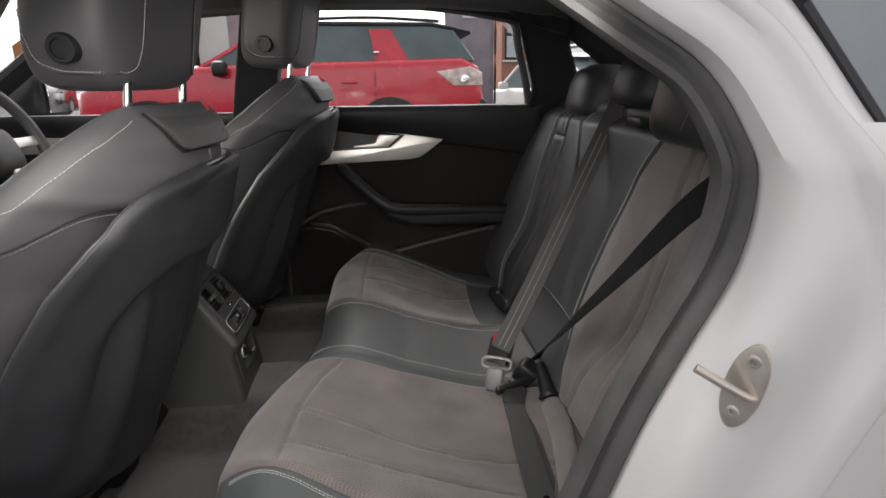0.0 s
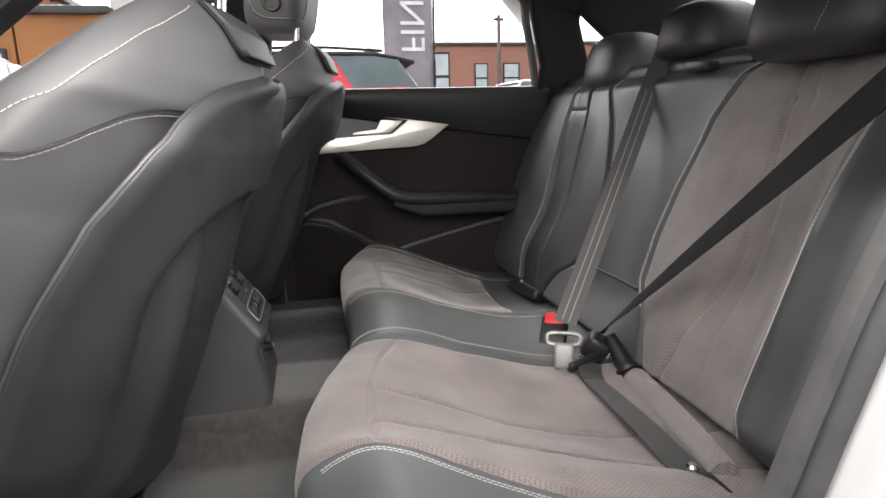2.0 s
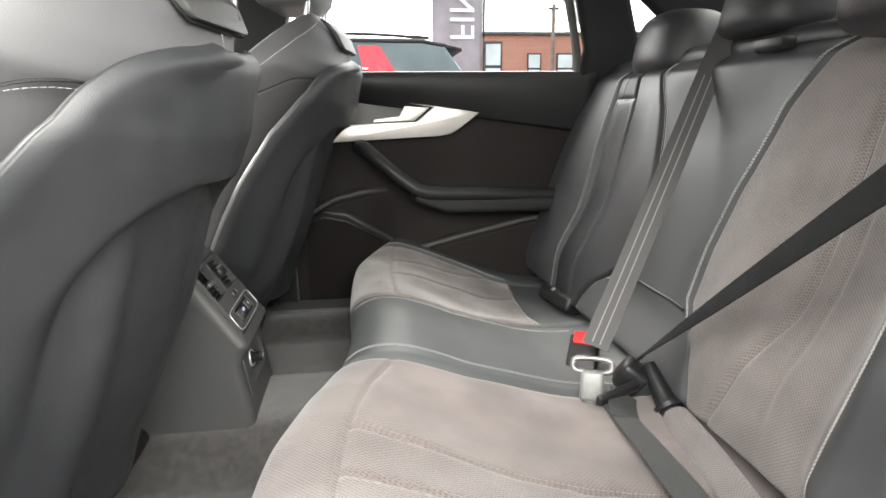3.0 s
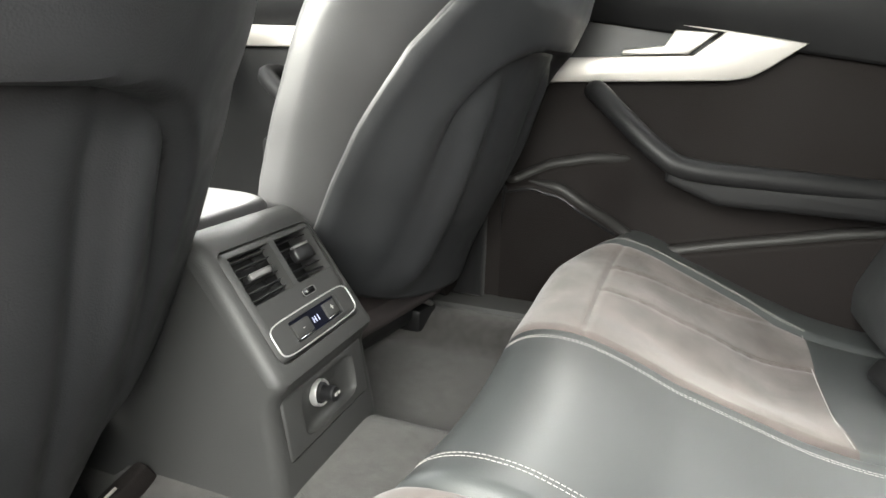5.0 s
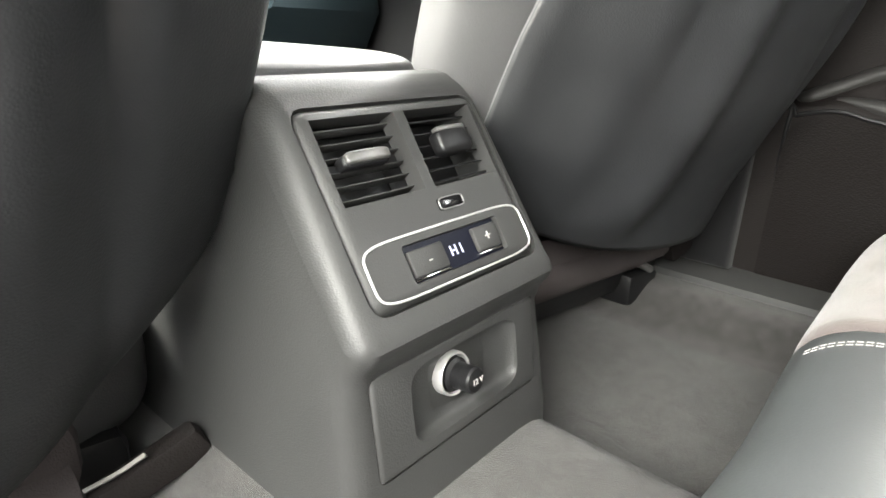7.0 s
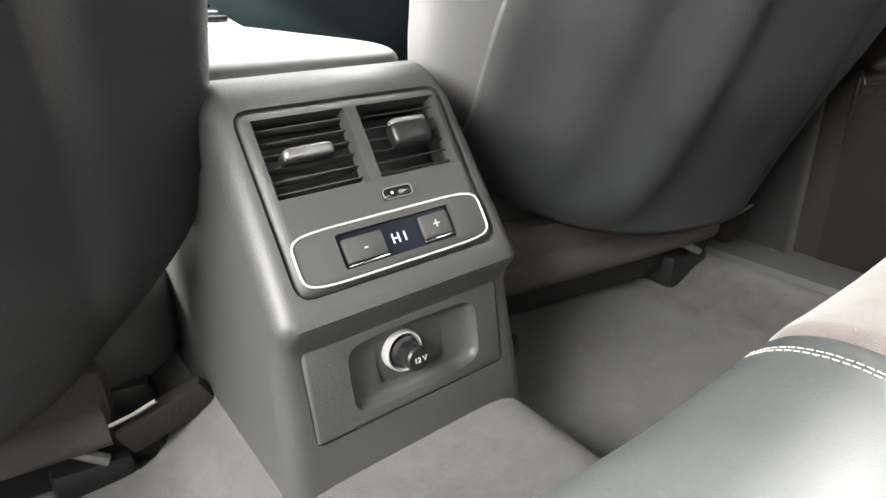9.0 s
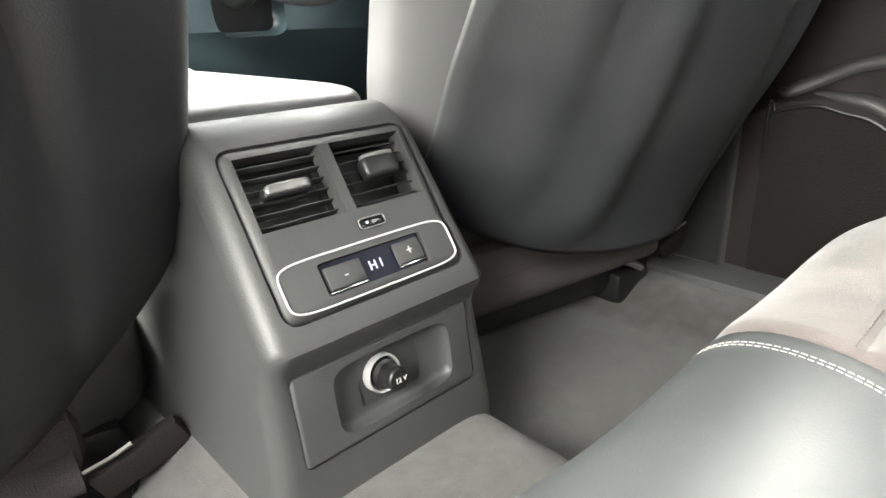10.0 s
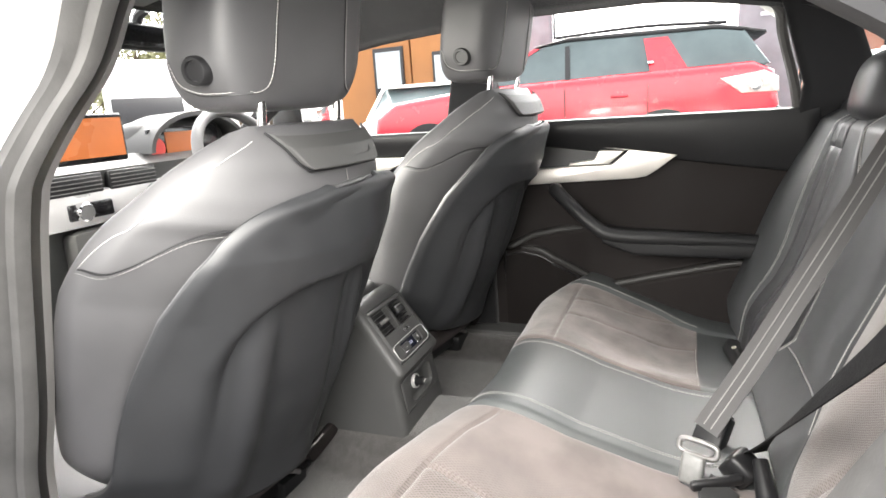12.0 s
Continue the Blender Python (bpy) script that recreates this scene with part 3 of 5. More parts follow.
def seat_shell(u, v):
    w = 0.058 + 0.579 * (1 - (1 - u) ** 1.35)
    k = 2 * v - 1
    y0, y1 = ends(w)
    y = (y0 + y1) / 2 + (y1 - y0) / 2 * math.copysign(1 - (1 - abs(k)) ** 1.3, k)
    return sp(y, w, shell_d(y, w))


def build_front_seat():
    seat = thing("front_seat", "black leather front car seat with grey shell back", "car seat", "front seats")
    part("backrest", closed(backrest, 90, 120), LEATHER, seat)
    sh = part("back_shell", sheet(seat_shell, 110, 96), SHELL, seat, "dark grey hard plastic back shell")
    so = sh.modifiers.new("thick", "SOLIDIFY")
    so.thickness, so.offset = 0.01, -1
    # moulded bead round the shell's edge, the rim's highlight put into its paler colour
    ws = [0.07 + 0.567 * (1 - (1 - i / 60) ** 1.6) for i in range(61)]
    rim = [sp(ends(w)[0], w, shell_d(ends(w)[0], w) + 0.002) for w in ws]
    rim += [sp(ends(w)[1], w, shell_d(ends(w)[1], w) + 0.002) for w in reversed(ws)]
    part("shell_rim", tube(rim, 0.0045, smooth=False), RIM_HIGHLIGHT, seat, "smooth moulded bead round the shell, coloured paler as its highlight")
    # seams with contrast thread
    def skin(w, deg, s, out=0.0012):
        hw = soft_list(*HW, w, 0.02)
        a = radians(deg)
        y = s * hw * abs(math.cos(a)) ** 0.75 * (0.98 if s > 0 else 1.06)
        r0, f0 = rear_d(y, w), front_d(y, w)
        p = sp(y, w, (r0 + f0) / 2 + (r0 - f0) / 2 * spw(math.sin(a), 0.55))
        return p + Vector((0, s * out, 0)) + SN * out * math.sin(a)
    for s in (-1, 1):
        ws = [0.28 + 0.412 * i / 59 for i in range(60)]
        part("stitching", stitches([skin(w, soft_list([0.28, 0.44, 0.50, 0.55, 0.595, 0.65, 0.68, 0.695], [-20, -14, -7, -1, 4, 10, 24, 42], w, 0.03), s) for w in ws], 0.0062, 0.00055), THREAD, seat, "pale grey contrast stitching")
        ts = [i / 39 for i in range(40)]
        arc = lambda t, dw, out: skin(soft_list([0, 0.15, 0.28, 0.42, 0.56, 0.72, 1], [0.582, 0.582, 0.570, 0.555, 0.528, 0.508, 0.482], t, 0.08) - dw, lerp_list([0, 0.15, 0.28, 0.42, 0.56, 0.72, 1], [60, 46, 36, 28, 20, 9, -24], t), s, out)
        part("seam", tube([arc(t, 0, 0.0004) for t in ts], 0.0016, smooth=False, seg=5), PLASTIC_D, seat)
        part("stitching", stitches([arc(t, 0.006, 0.0012) for t in ts], 0.006, 0.0005), STRIPE, seat, "grey stitching")
    part("stitching", stitches([sp(0.014, w, rear_d(0.014, w) + 0.001) for w in (0.622, 0.632, 0.642, 0.652, 0.66)], 0.005, 0.0007), STRIPE, seat)
    # hard cap at the top of the backrest
    def cap_fn(u, v):
        w = 0.661 + 0.041 * u
        a, b = lerp_list([0.661, 0.668, 0.702], [-0.062, -0.074, -0.104], w), lerp_list([0.661, 0.668, 0.702], [0.094, 0.104, 0.112], w)
        y = a + (b - a) * v
        edge = min(y - a, b - y, (w - 0.661) * 1.2)
        return sp(y, w, rear_d(y * 0.85, w) + 0.0125 - 0.011 * max(0.0, 1 - edge / 0.006) ** 2)
    part("headrest_cap", sheet(cap_fn, 24, 60), PLASTIC, seat, "black plastic headrest cap")
    part("cap_gap", tube([sp(y, w, rear_d(y * 0.85, w) + 0.001) for y, w in ((-0.106, 0.702), (-0.092, 0.687), (-0.078, 0.668), (-0.064, 0.659), (0.02, 0.6585), (0.096, 0.659), (0.107, 0.667), (0.115, 0.702))], 0.0022, smooth=False, seg=6), PLASTIC_D, seat)
    part("cap_slot", tube([sp(y, w, rear_d(y * 0.85, w) + 0.0126) for y, w in ((0.088, 0.702), (0.080, 0.682), (0.070, 0.676), (0.03, 0.675))], 0.0006, n=12, seg=5), PLASTIC_D, seat)
    # headrest
    hc = Vector((-0.040, 0.022, 1.185))

    def warp(p):
        k = 1 - 0.16 * sstep(0.02, 0.13, -p.z)
        return (p.x + 0.16 * p.z + 0.012 * (abs(p.y) / 0.15) ** 2 * -1, p.y * k, p.z)
    hr = part("headrest", pillow(hc, (0.135, 0.305, 0.235), 0.36, 0.34, 40, 72, warp), LEATHER, seat)

    def hr_pt(y, z):
        """A point on the headrest's back."""
        r = (1 - min(0.999, abs(z) / 0.1175) ** (2 / 0.36)) ** 0.18
        q = max(0.0, r ** (2 / 0.34) - (abs(y) / 0.1525) ** (2 / 0.34)) ** 0.17
        return hc + Vector(warp(Vector((0.0675 * q + 0.0008, y, z))))

    def hr_side(x, z, s):
        """A point on the headrest's flank."""
        r = (1 - min(0.999, abs(z) / 0.1175) ** (2 / 0.36)) ** 0.18
        q = max(0.0, r ** (2 / 0.34) - (abs(x) / 0.0675) ** (2 / 0.34)) ** 0.17
        return hc + Vector(warp(Vector((x, s * (0.1525 * q + 0.0008), z))))
    for s in (-1, 1):
        line = [(0.072, 0.112), (0.073, 0.06), (0.075, 0.0), (0.080, -0.050), (0.094, -0.082), (0.118, -0.092)]
        arc = smooth_path([hr_pt(s * y, z) for y, z in line] + [hr_side(x, z, s) for x, z in ((0.045, -0.093), (0.02, -0.093), (-0.01, -0.090), (-0.035, -0.075), (-0.045, -0.04))], 90)
        part("headrest_seam", tube(arc, 0.0012, smooth=False, seg=5), PLASTIC_D, hr)
        part("headrest_stitching", stitches([p + Vector((0.0006, s * 0.0018, 0.0035 if i > 45 else 0.0)) for i, p in enumerate(arc)], 0.0055, 0.0006), THREAD, hr, "white edge stitching")
        part("headrest_post", lathe([(0.0065, -0.02), (0.0065, 0.12)], (-0.022, 0.022 + s * 0.085, 0.985), (0.12, 0, 1), 16), CHROME, seat, "chrome headrest post")
    part("release_button", lathe([(0.021, -0.02), (0.021, 0.004), (0.019, 0.007), (0.014, 0.007), (0.013, 0.004), (0.0, 0.004)], hc + Vector((-0.012, -0.150, -0.058)), (0.0, -1, -0.1), 32), PLASTIC_D, hr, "round black release button")
    # seat cushion, base and runners
    part("seat_cushion", pillow((-0.52, 0, 0.40), (0.54, 0.52, 0.17), 0.5, 0.35), LEATHER, seat)
    part("seat_base", box((-0.48, 0, 0.31), (0.46, 0.42, 0.10), 0.02), PLASTIC_D, seat)
    for s in (-1, 1):
        part("seat_rail", box((-0.46, s * 0.215, 0.272), (0.56, 0.035, 0.03), 0.006), PLASTIC_D, seat)
    # cloth roll, bracket and metal bits along the foot of the backrest
    part("shell_foot", tube([(-0.238, -0.215, 0.339), (-0.239, -0.10, 0.337), (-0.240, 0.05, 0.337), (-0.240, 0.158, 0.340)], 0.027, n=24, seg=16), BROWN, seat, "brown-grey cloth roll under the shell")
    part("foot_lining", box((-0.250, -0.01, 0.365), (0.05, 0.36, 0.07), 0.02), BROWN, seat)
    part("rail_bracket", moved(box((0, 0.012, -0.020), (0.022, 0.088, 0.030), 0.006, 2), pose(-0.218, 0.186, 0.354, 27, 0, -10)), DOORSKIN, seat, "black plastic rail bracket")
    part("rail_clip", ribbon([(-0.214, 0.160, 0.346), (-0.204, 0.180, 0.358), (-0.200, 0.198, 0.368)], 0.005, ((0.5, -0.4, 0.5), (0.5, -0.4, 0.5)), 0.003, n=8), DULL, seat, "dull metal strip at the backrest foot")
    part("rail_tab", pillow((-0.196, 0.228, 0.402), (0.010, 0.016, 0.056), 0.9, 0.8, 12, 16, lambda p: (p.x, p.y + 0.5 * p.z, p.z)), ALU, seat, "pale metal tab")
    part("rail_hook", tube([(-0.262, 0.110, 0.318), (-0.248, 0.118, 0.315), (-0.238, 0.136, 0.306), (-0.234, 0.152, 0.296)], 0.006, n=8), BUCKLE, seat, "bare metal rail end")
    part("rail_foot", box((-0.262, 0.138, 0.270), (0.06, 0.07, 0.05), 0.008), PLASTIC_D, seat)
    # the seat stands slightly turned
    turn = Matrix.Identity(4)
    turn[0][1] = 0.17
    for o in seat.children_recursive:
        o.data.transform(turn)
    return seat


PY, DX, DY = -0.352, 0.135, 0.412
passenger = build_front_seat()
passenger.location = (0, PY, 0)
driver = copy_thing(passenger, pose(DX, DY, 0.045))
tagged(driver, "black leather driver's seat, set further back")
for o in [c for c in passenger.children if c.name.startswith("rail_tab")]:
    bpy.data.objects.remove(o)

# ---- rear bench ----
bench = thing("rear_bench", "rear bench in grey suede and black leather", "car seat")
CP = ([0.0, 0.10, 0.18, 0.24, 0.30, 0.36, 0.42, 0.50, 0.66, 0.82, 0.92, 1.0],
      [0.17, 0.135, 0.115, 0.108, 0.118, 0.150, 0.19, 0.25, 0.40, 0.55, 0.66, 0.78],
      [0.26, 0.34, 0.40, 0.445, 0.482, 0.505, 0.512, 0.505, 0.455, 0.410, 0.395, 0.395])


def cush(s, y):
    """The bench cushion's surface: s from the foot of the front edge over the nose to the back."""
    x, z = soft_list(CP[0], CP[1], s, 0.05), soft_list(CP[0], CP[2], s, 0.05)
    mid = math.exp(-(y / 0.24) ** 2)
    x += 0.03 * mid * sstep(0.95, 0.4, s)
    z += 0.008 * mid * sstep(0.3, 0.5, s) + 0.02 * sstep(0.52, 0.62, abs(y)) * sstep(0.3, 0.45, s) * sstep(1.0, 0.8, s)
    z -= 0.022 * math.exp(-((abs(y) - 0.38) / 0.12) ** 4) * math.exp(-((s - 0.72) / 0.2) ** 2)
    x += 0.05 * sstep(0.52, 0.70, abs(y)) * sstep(0.6, 0.3, s)
    x += 0.075 * y * sstep(1.0, 0.5, s)
    x += 0.010 * sstep(0.05, 0.40, y) * sstep(0.9, 0.4, s)
    z -= 0.012 * sstep(0.05, 0.40, y) * sstep(0.2, 0.5, s)
    # the middle and far seats sit further back and flatter than the near one
    x += lerp_list([-0.40, -0.27, -0.15, 0.05, 0.40], [0.0, 0.012, 0.040, 0.037, 0.025], y) * sstep(1.0, 0.6, s)
    z -= lerp_list([0.2, 0.4, 0.6, 0.8, 1.0], [0.0, 0.013, 0.026, 0.015, 0.0], s) * sstep(-0.42, -0.15, y) * sstep(0.45, 0.20, y)
    return x, z


CENS = {-1: -0.166, 1: 0.195}
GROOVES_Y = (-0.50, -0.395, 0.395, 0.50)


def groove_y(g, s):
    return g * (1 + 0.34 * max(0.0, s - 0.46))


def edge_b(s, sg):
    """The line between insert and side bolster of the cushion."""
    if sg > 0:
        return lerp_list([0.0, 0.30, 0.50, 0.76, 0.82, 1.0], [0.60, 0.60, 0.60, 0.585, 0.57, 0.55], s)
    return -lerp_list([0.0, 0.30, 0.50, 0.72, 1.0], [0.545, 0.555, 0.60, 0.68, 0.69], s)


def cush_pt(s, y, y0, y1, tread):
    x, z = cush(s, y)
    d = min(abs(y - y0), abs(y - y1))
    z -= 0.010 * math.exp(-(d / 0.007) ** 2)
    if tread:
        k = min(1.0, d / 0.03)
        for g in GROOVES_Y:
            z -= (0.0065 if g < 0 else 0.0035) * math.exp(-((y - groove_y(g, s)) / 0.0045) ** 2) * sstep(0.44, 0.47, s) * k
        z -= 0.006 * math.exp(-((s - 0.455) / 0.007) ** 2) * k
        z += 0.0030 * math.sin(y * 21 + 4 * s) * math.sin(s * 17) * k
        z += 0.0025 * noise.noise(Vector((x * 14, y * 14, 3.1))) * k
    return Vector((x, y, z))


def cushion_panel(name, lo, hi, s0, s1, material, tread=False, label=""):
    def fn(u, v):
        s = s0 + (s1 - s0) * u
        a, b = lo(s), hi(s)
        return cush_pt(s, a + (b - a) * v, a, b, tread)
    n = max(8, int(abs(hi(0.5) - lo(0.5)) / 0.006))
    return part(name, sheet(fn, int(170 * (s1 - s0)) + 4, n), material, bench, label)


for s in (-1, 1):
    inner, outer, end = (lambda q, s=s: CENS[s]), (lambda q, s=s: edge_b(q, s)), (lambda q, s=s: s * 0.745)
    cushion_panel("cushion_front", inner, outer, 0.0, 0.455, SUEDE_M if s < 0 else SUEDE, True, label="grey-brown suede front of the cushion")
    rear = 1.0 if s < 0 else 0.872
    cushion_panel("cushion_insert", inner, outer, 0.455, rear, SUEDE_M if s < 0 else SUEDE, True, "grey-brown suede cushion with stitched channels")
    if s > 0:
        cushion_panel("cushion_rear", inner, outer, rear, 1.0, LEATHER_B, label="black leather rear edge of the cushion")
    cushion_panel("cushion_bolster", outer, end, 0.0, 1.0, LEATHER_B, label="black leather cushion bolster")
cushion_panel("cushion_centre", lambda q: CENS[-1], lambda q: CENS[1], 0.0, 1.0, LEATHER_B, label="smooth black leather middle seat")
part("bench_base", box((0.50, 0, 0.295), (0.62, 1.36, 0.09), 0.02), PLASTIC_D, bench)


def seam(fn, name, step=0.0055, size=0.00055, n=80):
    dark = name == "channel_stitching"
    part(name, stitches([fn(i / n) for i in range(n + 1)], step, size), THREAD_D if dark else THREAD, bench, "grey-brown thread in the channels" if dark else "pale grey contrast stitching")


for s in (-1, 1):
    for off in (0.0, 0.0055):
        seam(lambda t, s=s, off=off: cush_pt(0.30 + 0.62 * t, CENS[s] - s * (off + 0.038), -9, 9, False) + Vector((0, 0, 0.0010)), "stitching", 0.0055, 0.00042)
        seam(lambda t, s=s, off=off: cush_pt(0.33 + 0.55 * t, edge_b(0.33 + 0.55 * t, s) + s * (off + (0.028 if s < 0 else 0.010)), -9, 9, False) + Vector((0, 0, 0.0009)), "stitching", 0.0065, 0.0005)
    for g in GROOVES_Y:
        if g * s > 0:
            end = 0.47
            while end < 0.87 and abs(groove_y(g, end)) < abs(edge_b(end, s)) - 0.02:
                end += 0.01
            seam(lambda t, g=g, end=end: cush_pt(0.47 + (end - 0.47) * t, groove_y(g, 0.47 + (end - 0.47) * t) + 0.006, -9, 9, True) + Vector((0, 0, 0.0008)), "channel_stitching", 0.008, 0.0006)
    if s > 0:
        seam(lambda t: cush_pt(0.868, 0.21 + 0.35 * t, -9, 9, False) + Vector((0, 0, 0.0012)), "stitching")
    seam(lambda t, s=s: cush_pt(0.448, s * (0.20 + 0.35 * t), -9, 9, False) + Vector((0, 0, 0.0012)), "channel_stitching", 0.008, 0.0006)


# backrest
def back(w, y):
    """The backrest's surface: w up it, from the seat to under the headrests."""
    z = 0.385 + 0.62 * w
    x = 0.705 + 0.215 * w ** 1.05
    ay = abs(y)
    x += 0.045 * math.exp(-(y / 0.20) ** 4) * sstep(0.02, 0.2, w) * sstep(1.0, 0.7, w) * 0.7
    bol = sstep(0.50, 0.60, ay) * sstep(0.74, 0.64, ay)
    if y > 0:
        bol = 0.45 * sstep(0.42, 0.58, ay) * sstep(0.74, 0.64, ay)
    x -= 0.065 * bol * sstep(0.0, 0.15, w) * sstep(1.0, 0.55, w)
    x += 0.02 * math.exp(-((ay - 0.38) / 0.11) ** 4) * math.exp(-((w - 0.45) / 0.3) ** 2)
    x -= 0.022 * math.exp(-((w - 0.22) / 0.12) ** 2) * math.exp(-((ay - 0.38) / 0.15) ** 4)
    x += 0.10 * sstep(0.66, 0.76, ay)
    x += 0.05 * sstep(0.92, 1.0, w) + 0.04 * sstep(0.06, 0.0, w)
    return x, z


def edge_y(w, s):
    """The line between the outer seat and the middle one."""
    return s * lerp_list([0, 0.1, 0.17, 0.21, 0.27, 0.42, 0.58, 0.8, 0.96, 1.0], [0.27, 0.245, 0.215, 0.175, 0.138, 0.134, 0.15, 0.20, 0.27, 0.28], w)


def bolster_y(w, s):
    if s > 0:
        return lerp_list([0, 0.3, 0.6, 1.0], [0.42, 0.44, 0.46, 0.48], w)
    return -lerp_list([0, 0.3, 0.6, 1.0], [0.53, 0.55, 0.565, 0.56], w)


def back_pt(w, y, d, groove):
    x, z = back(w, y)
    x += 0.010 * math.exp(-(d / 0.007) ** 2)
    if groove:
        for g in (0.325, 0.43):
            x += 0.003 * math.exp(-((abs(y) - g) / 0.005) ** 2) * sstep(0.1, 0.2, w)
        x += 0.004 * math.exp(-((w - 0.845) / 0.008) ** 2) * sstep(0.30, 0.31, abs(y))
        x += 0.0018 * noise.noise(Vector((y * 16, w * 14, 1.3)))
    return Vector((x, y, z))


def back_panel(name, lo, hi, material, groove=False, label="", w0=0.0, w1=1.0):
    def fn(u, v):
        w = w0 + (w1 - w0) * u
        a, b = lo(w), hi(w)
        y = a + (b - a) * v
        return back_pt(w, y, min(abs(y - a), abs(y - b)), groove)
    return part(name, sheet(fn, int(100 * (w1 - w0)) + 4, 60), material, bench, label)


back_panel("backrest_centre", lambda w: edge_y(w, -1), lambda w: edge_y(w, 1), LEATHER_R, label="smooth black leather middle backrest")
for s in (-1, 1):
    e, m, o, z = (lambda w, s=s: edge_y(w, s)), (lambda w, s=s: s * lerp_list([0, 0.35, 0.8, 1.0], [0.30, 0.385 if s < 0 else 0.33, 0.385 if s < 0 else 0.35, 0.385], w)), (lambda w, s=s: bolster_y(w, s)), (lambda w, s=s: s * 0.775)
    back_panel("backrest_inner", e, m, MESHF if s < 0 else LEATHER_K, label="grey-brown woven backrest panel" if s < 0 else "creased black leather backrest edge")
    back_panel("backrest_insert", m, o, MESHF if s < 0 else LEATHER_K, True, "grey-brown woven backrest panel" if s < 0 else "creased black leather backrest panel")
    back_panel("backrest_bolster", o, z, LEATHER_R, label="black leather side bolster")
part("backrest_board", extrude([(0.78, 0.37), (1.0, 1.0), (1.06, 1.0), (0.90, 0.37)], "y", -0.70, 0.70), PLASTIC_D, bench)
part("backrest_top", tube([(0.975, -0.66, 0.985), (0.975, 0, 0.99), (0.975, 0.66, 0.985)], 0.030, n=16, seg=16), LEATHER_K, bench)
for s in (-1, 1):
    for off in (0.010, 0.0155):
        seam(lambda t, s=s, off=off: back_pt(0.20 + 0.77 * t, edge_y(0.20 + 0.77 * t, s) - s * off, 9, False) + Vector((-0.0012, 0, 0)), "stitching")
        seam(lambda t, s=s, off=off: back_pt(0.06 + 0.90 * t, bolster_y(0.06 + 0.90 * t, s) + s * off, 9, False) + Vector((-0.0012, 0, 0)), "stitching")
    if s < 0:
        seam(lambda t, s=s: back_pt(0.36 + 0.6 * t, s * 0.378, 9, False) + Vector((-0.0012, 0, 0)), "channel_stitching", 0.008, 0.0006)
# seam across the foot of the middle backrest
part("fold_seam", tube([back_pt(0.236, y, 9, False) + Vector((-0.001, 0, 0)) for y in (-0.13, -0.07, 0, 0.07, 0.13)], 0.003), PLASTIC_D, bench)
# release slot in the middle
part("release_slot", box((0.912, -0.115, 0.985), (0.03, 0.075, 0.022), 0.006), PLASTIC_D, bench, "black release slot")


def bench_headrest(y, w, h, zc, xc):
    def warp(p):
        return (p.x + 0.22 * p.z + 0.05 * (abs(p.y) / (w / 2)) ** 3 * 0.5, p.y, p.z - 0.012 * (abs(p.y) / (w / 2)) ** 2)
    hr = part("headrest", pillow((xc, y, zc), (0.15, w, h), 0.62, 0.62, 24, 44, warp), LEATHER_K, bench, "black leather rear headrest")
    if y < -0.2:
        a = [Vector(warp(Vector((-0.0755 + 0.10 * abs(z - 0.01) ** 1.3, -w * 0.24 - 0.35 * z, z)))) + Vector((xc, y, zc)) for z in (-0.055, -0.03, 0.0, 0.03, 0.055)]
        part("headrest_stitching", stitches(smooth_path(a, 24), 0.006, 0.0007), STRIPE, hr, "grey stitching")
    return hr


bench_headrest(-0.445, 0.30, 0.178, 1.056, 0.900)
bench_headrest(0.365, 0.25, 0.150, 1.040, 0.985)
bench_headrest(0.0, 0.21, 0.120, 1.072, 0.985)

# ---- belts ----
def belt(name, label):
    return thing(name, label, "seat belt", "rear seat belts")


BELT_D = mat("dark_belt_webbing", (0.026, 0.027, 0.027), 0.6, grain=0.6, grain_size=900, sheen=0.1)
b1 = belt("seat_belt", "black shoulder belt drawn tight across the backrest")
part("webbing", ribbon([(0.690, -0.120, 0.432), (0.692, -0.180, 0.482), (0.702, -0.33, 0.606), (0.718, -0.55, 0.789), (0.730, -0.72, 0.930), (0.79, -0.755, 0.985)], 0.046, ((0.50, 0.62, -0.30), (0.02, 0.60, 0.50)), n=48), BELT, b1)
part("guide_loop", box((0.775, -0.758, 0.972), (0.05, 0.02, 0.05), 0.008), PLASTIC_D, b1)
b2 = belt("seat_belt", "grey middle seat belt running down to its buckle")
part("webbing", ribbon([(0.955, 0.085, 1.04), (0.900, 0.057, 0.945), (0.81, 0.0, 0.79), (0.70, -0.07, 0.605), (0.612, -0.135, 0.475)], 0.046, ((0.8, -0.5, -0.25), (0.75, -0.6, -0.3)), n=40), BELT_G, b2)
for o in (-0.007, 0.007):
    sh = Vector((0.78, -0.55, -0.28)) * o + Vector((-0.0012, -0.0012, 0))
    part("webbing_stripe", ribbon([Vector(p) + sh for p in ((0.900, 0.057, 0.945), (0.81, 0.0, 0.79), (0.70, -0.07, 0.605), (0.616, -0.132, 0.48))], 0.0022, ((0.8, -0.5, -0.25), (0.75, -0.6, -0.3)), n=30), STRIPE, b2, "pale woven stripe")
def rounded_ring(w, h, n=48):
    return [Vector((0, w * spw(math.cos(a), 0.55), h * spw(math.sin(a), 0.55))) for a in [i / n * 2 * math.pi for i in range(n + 1)]]


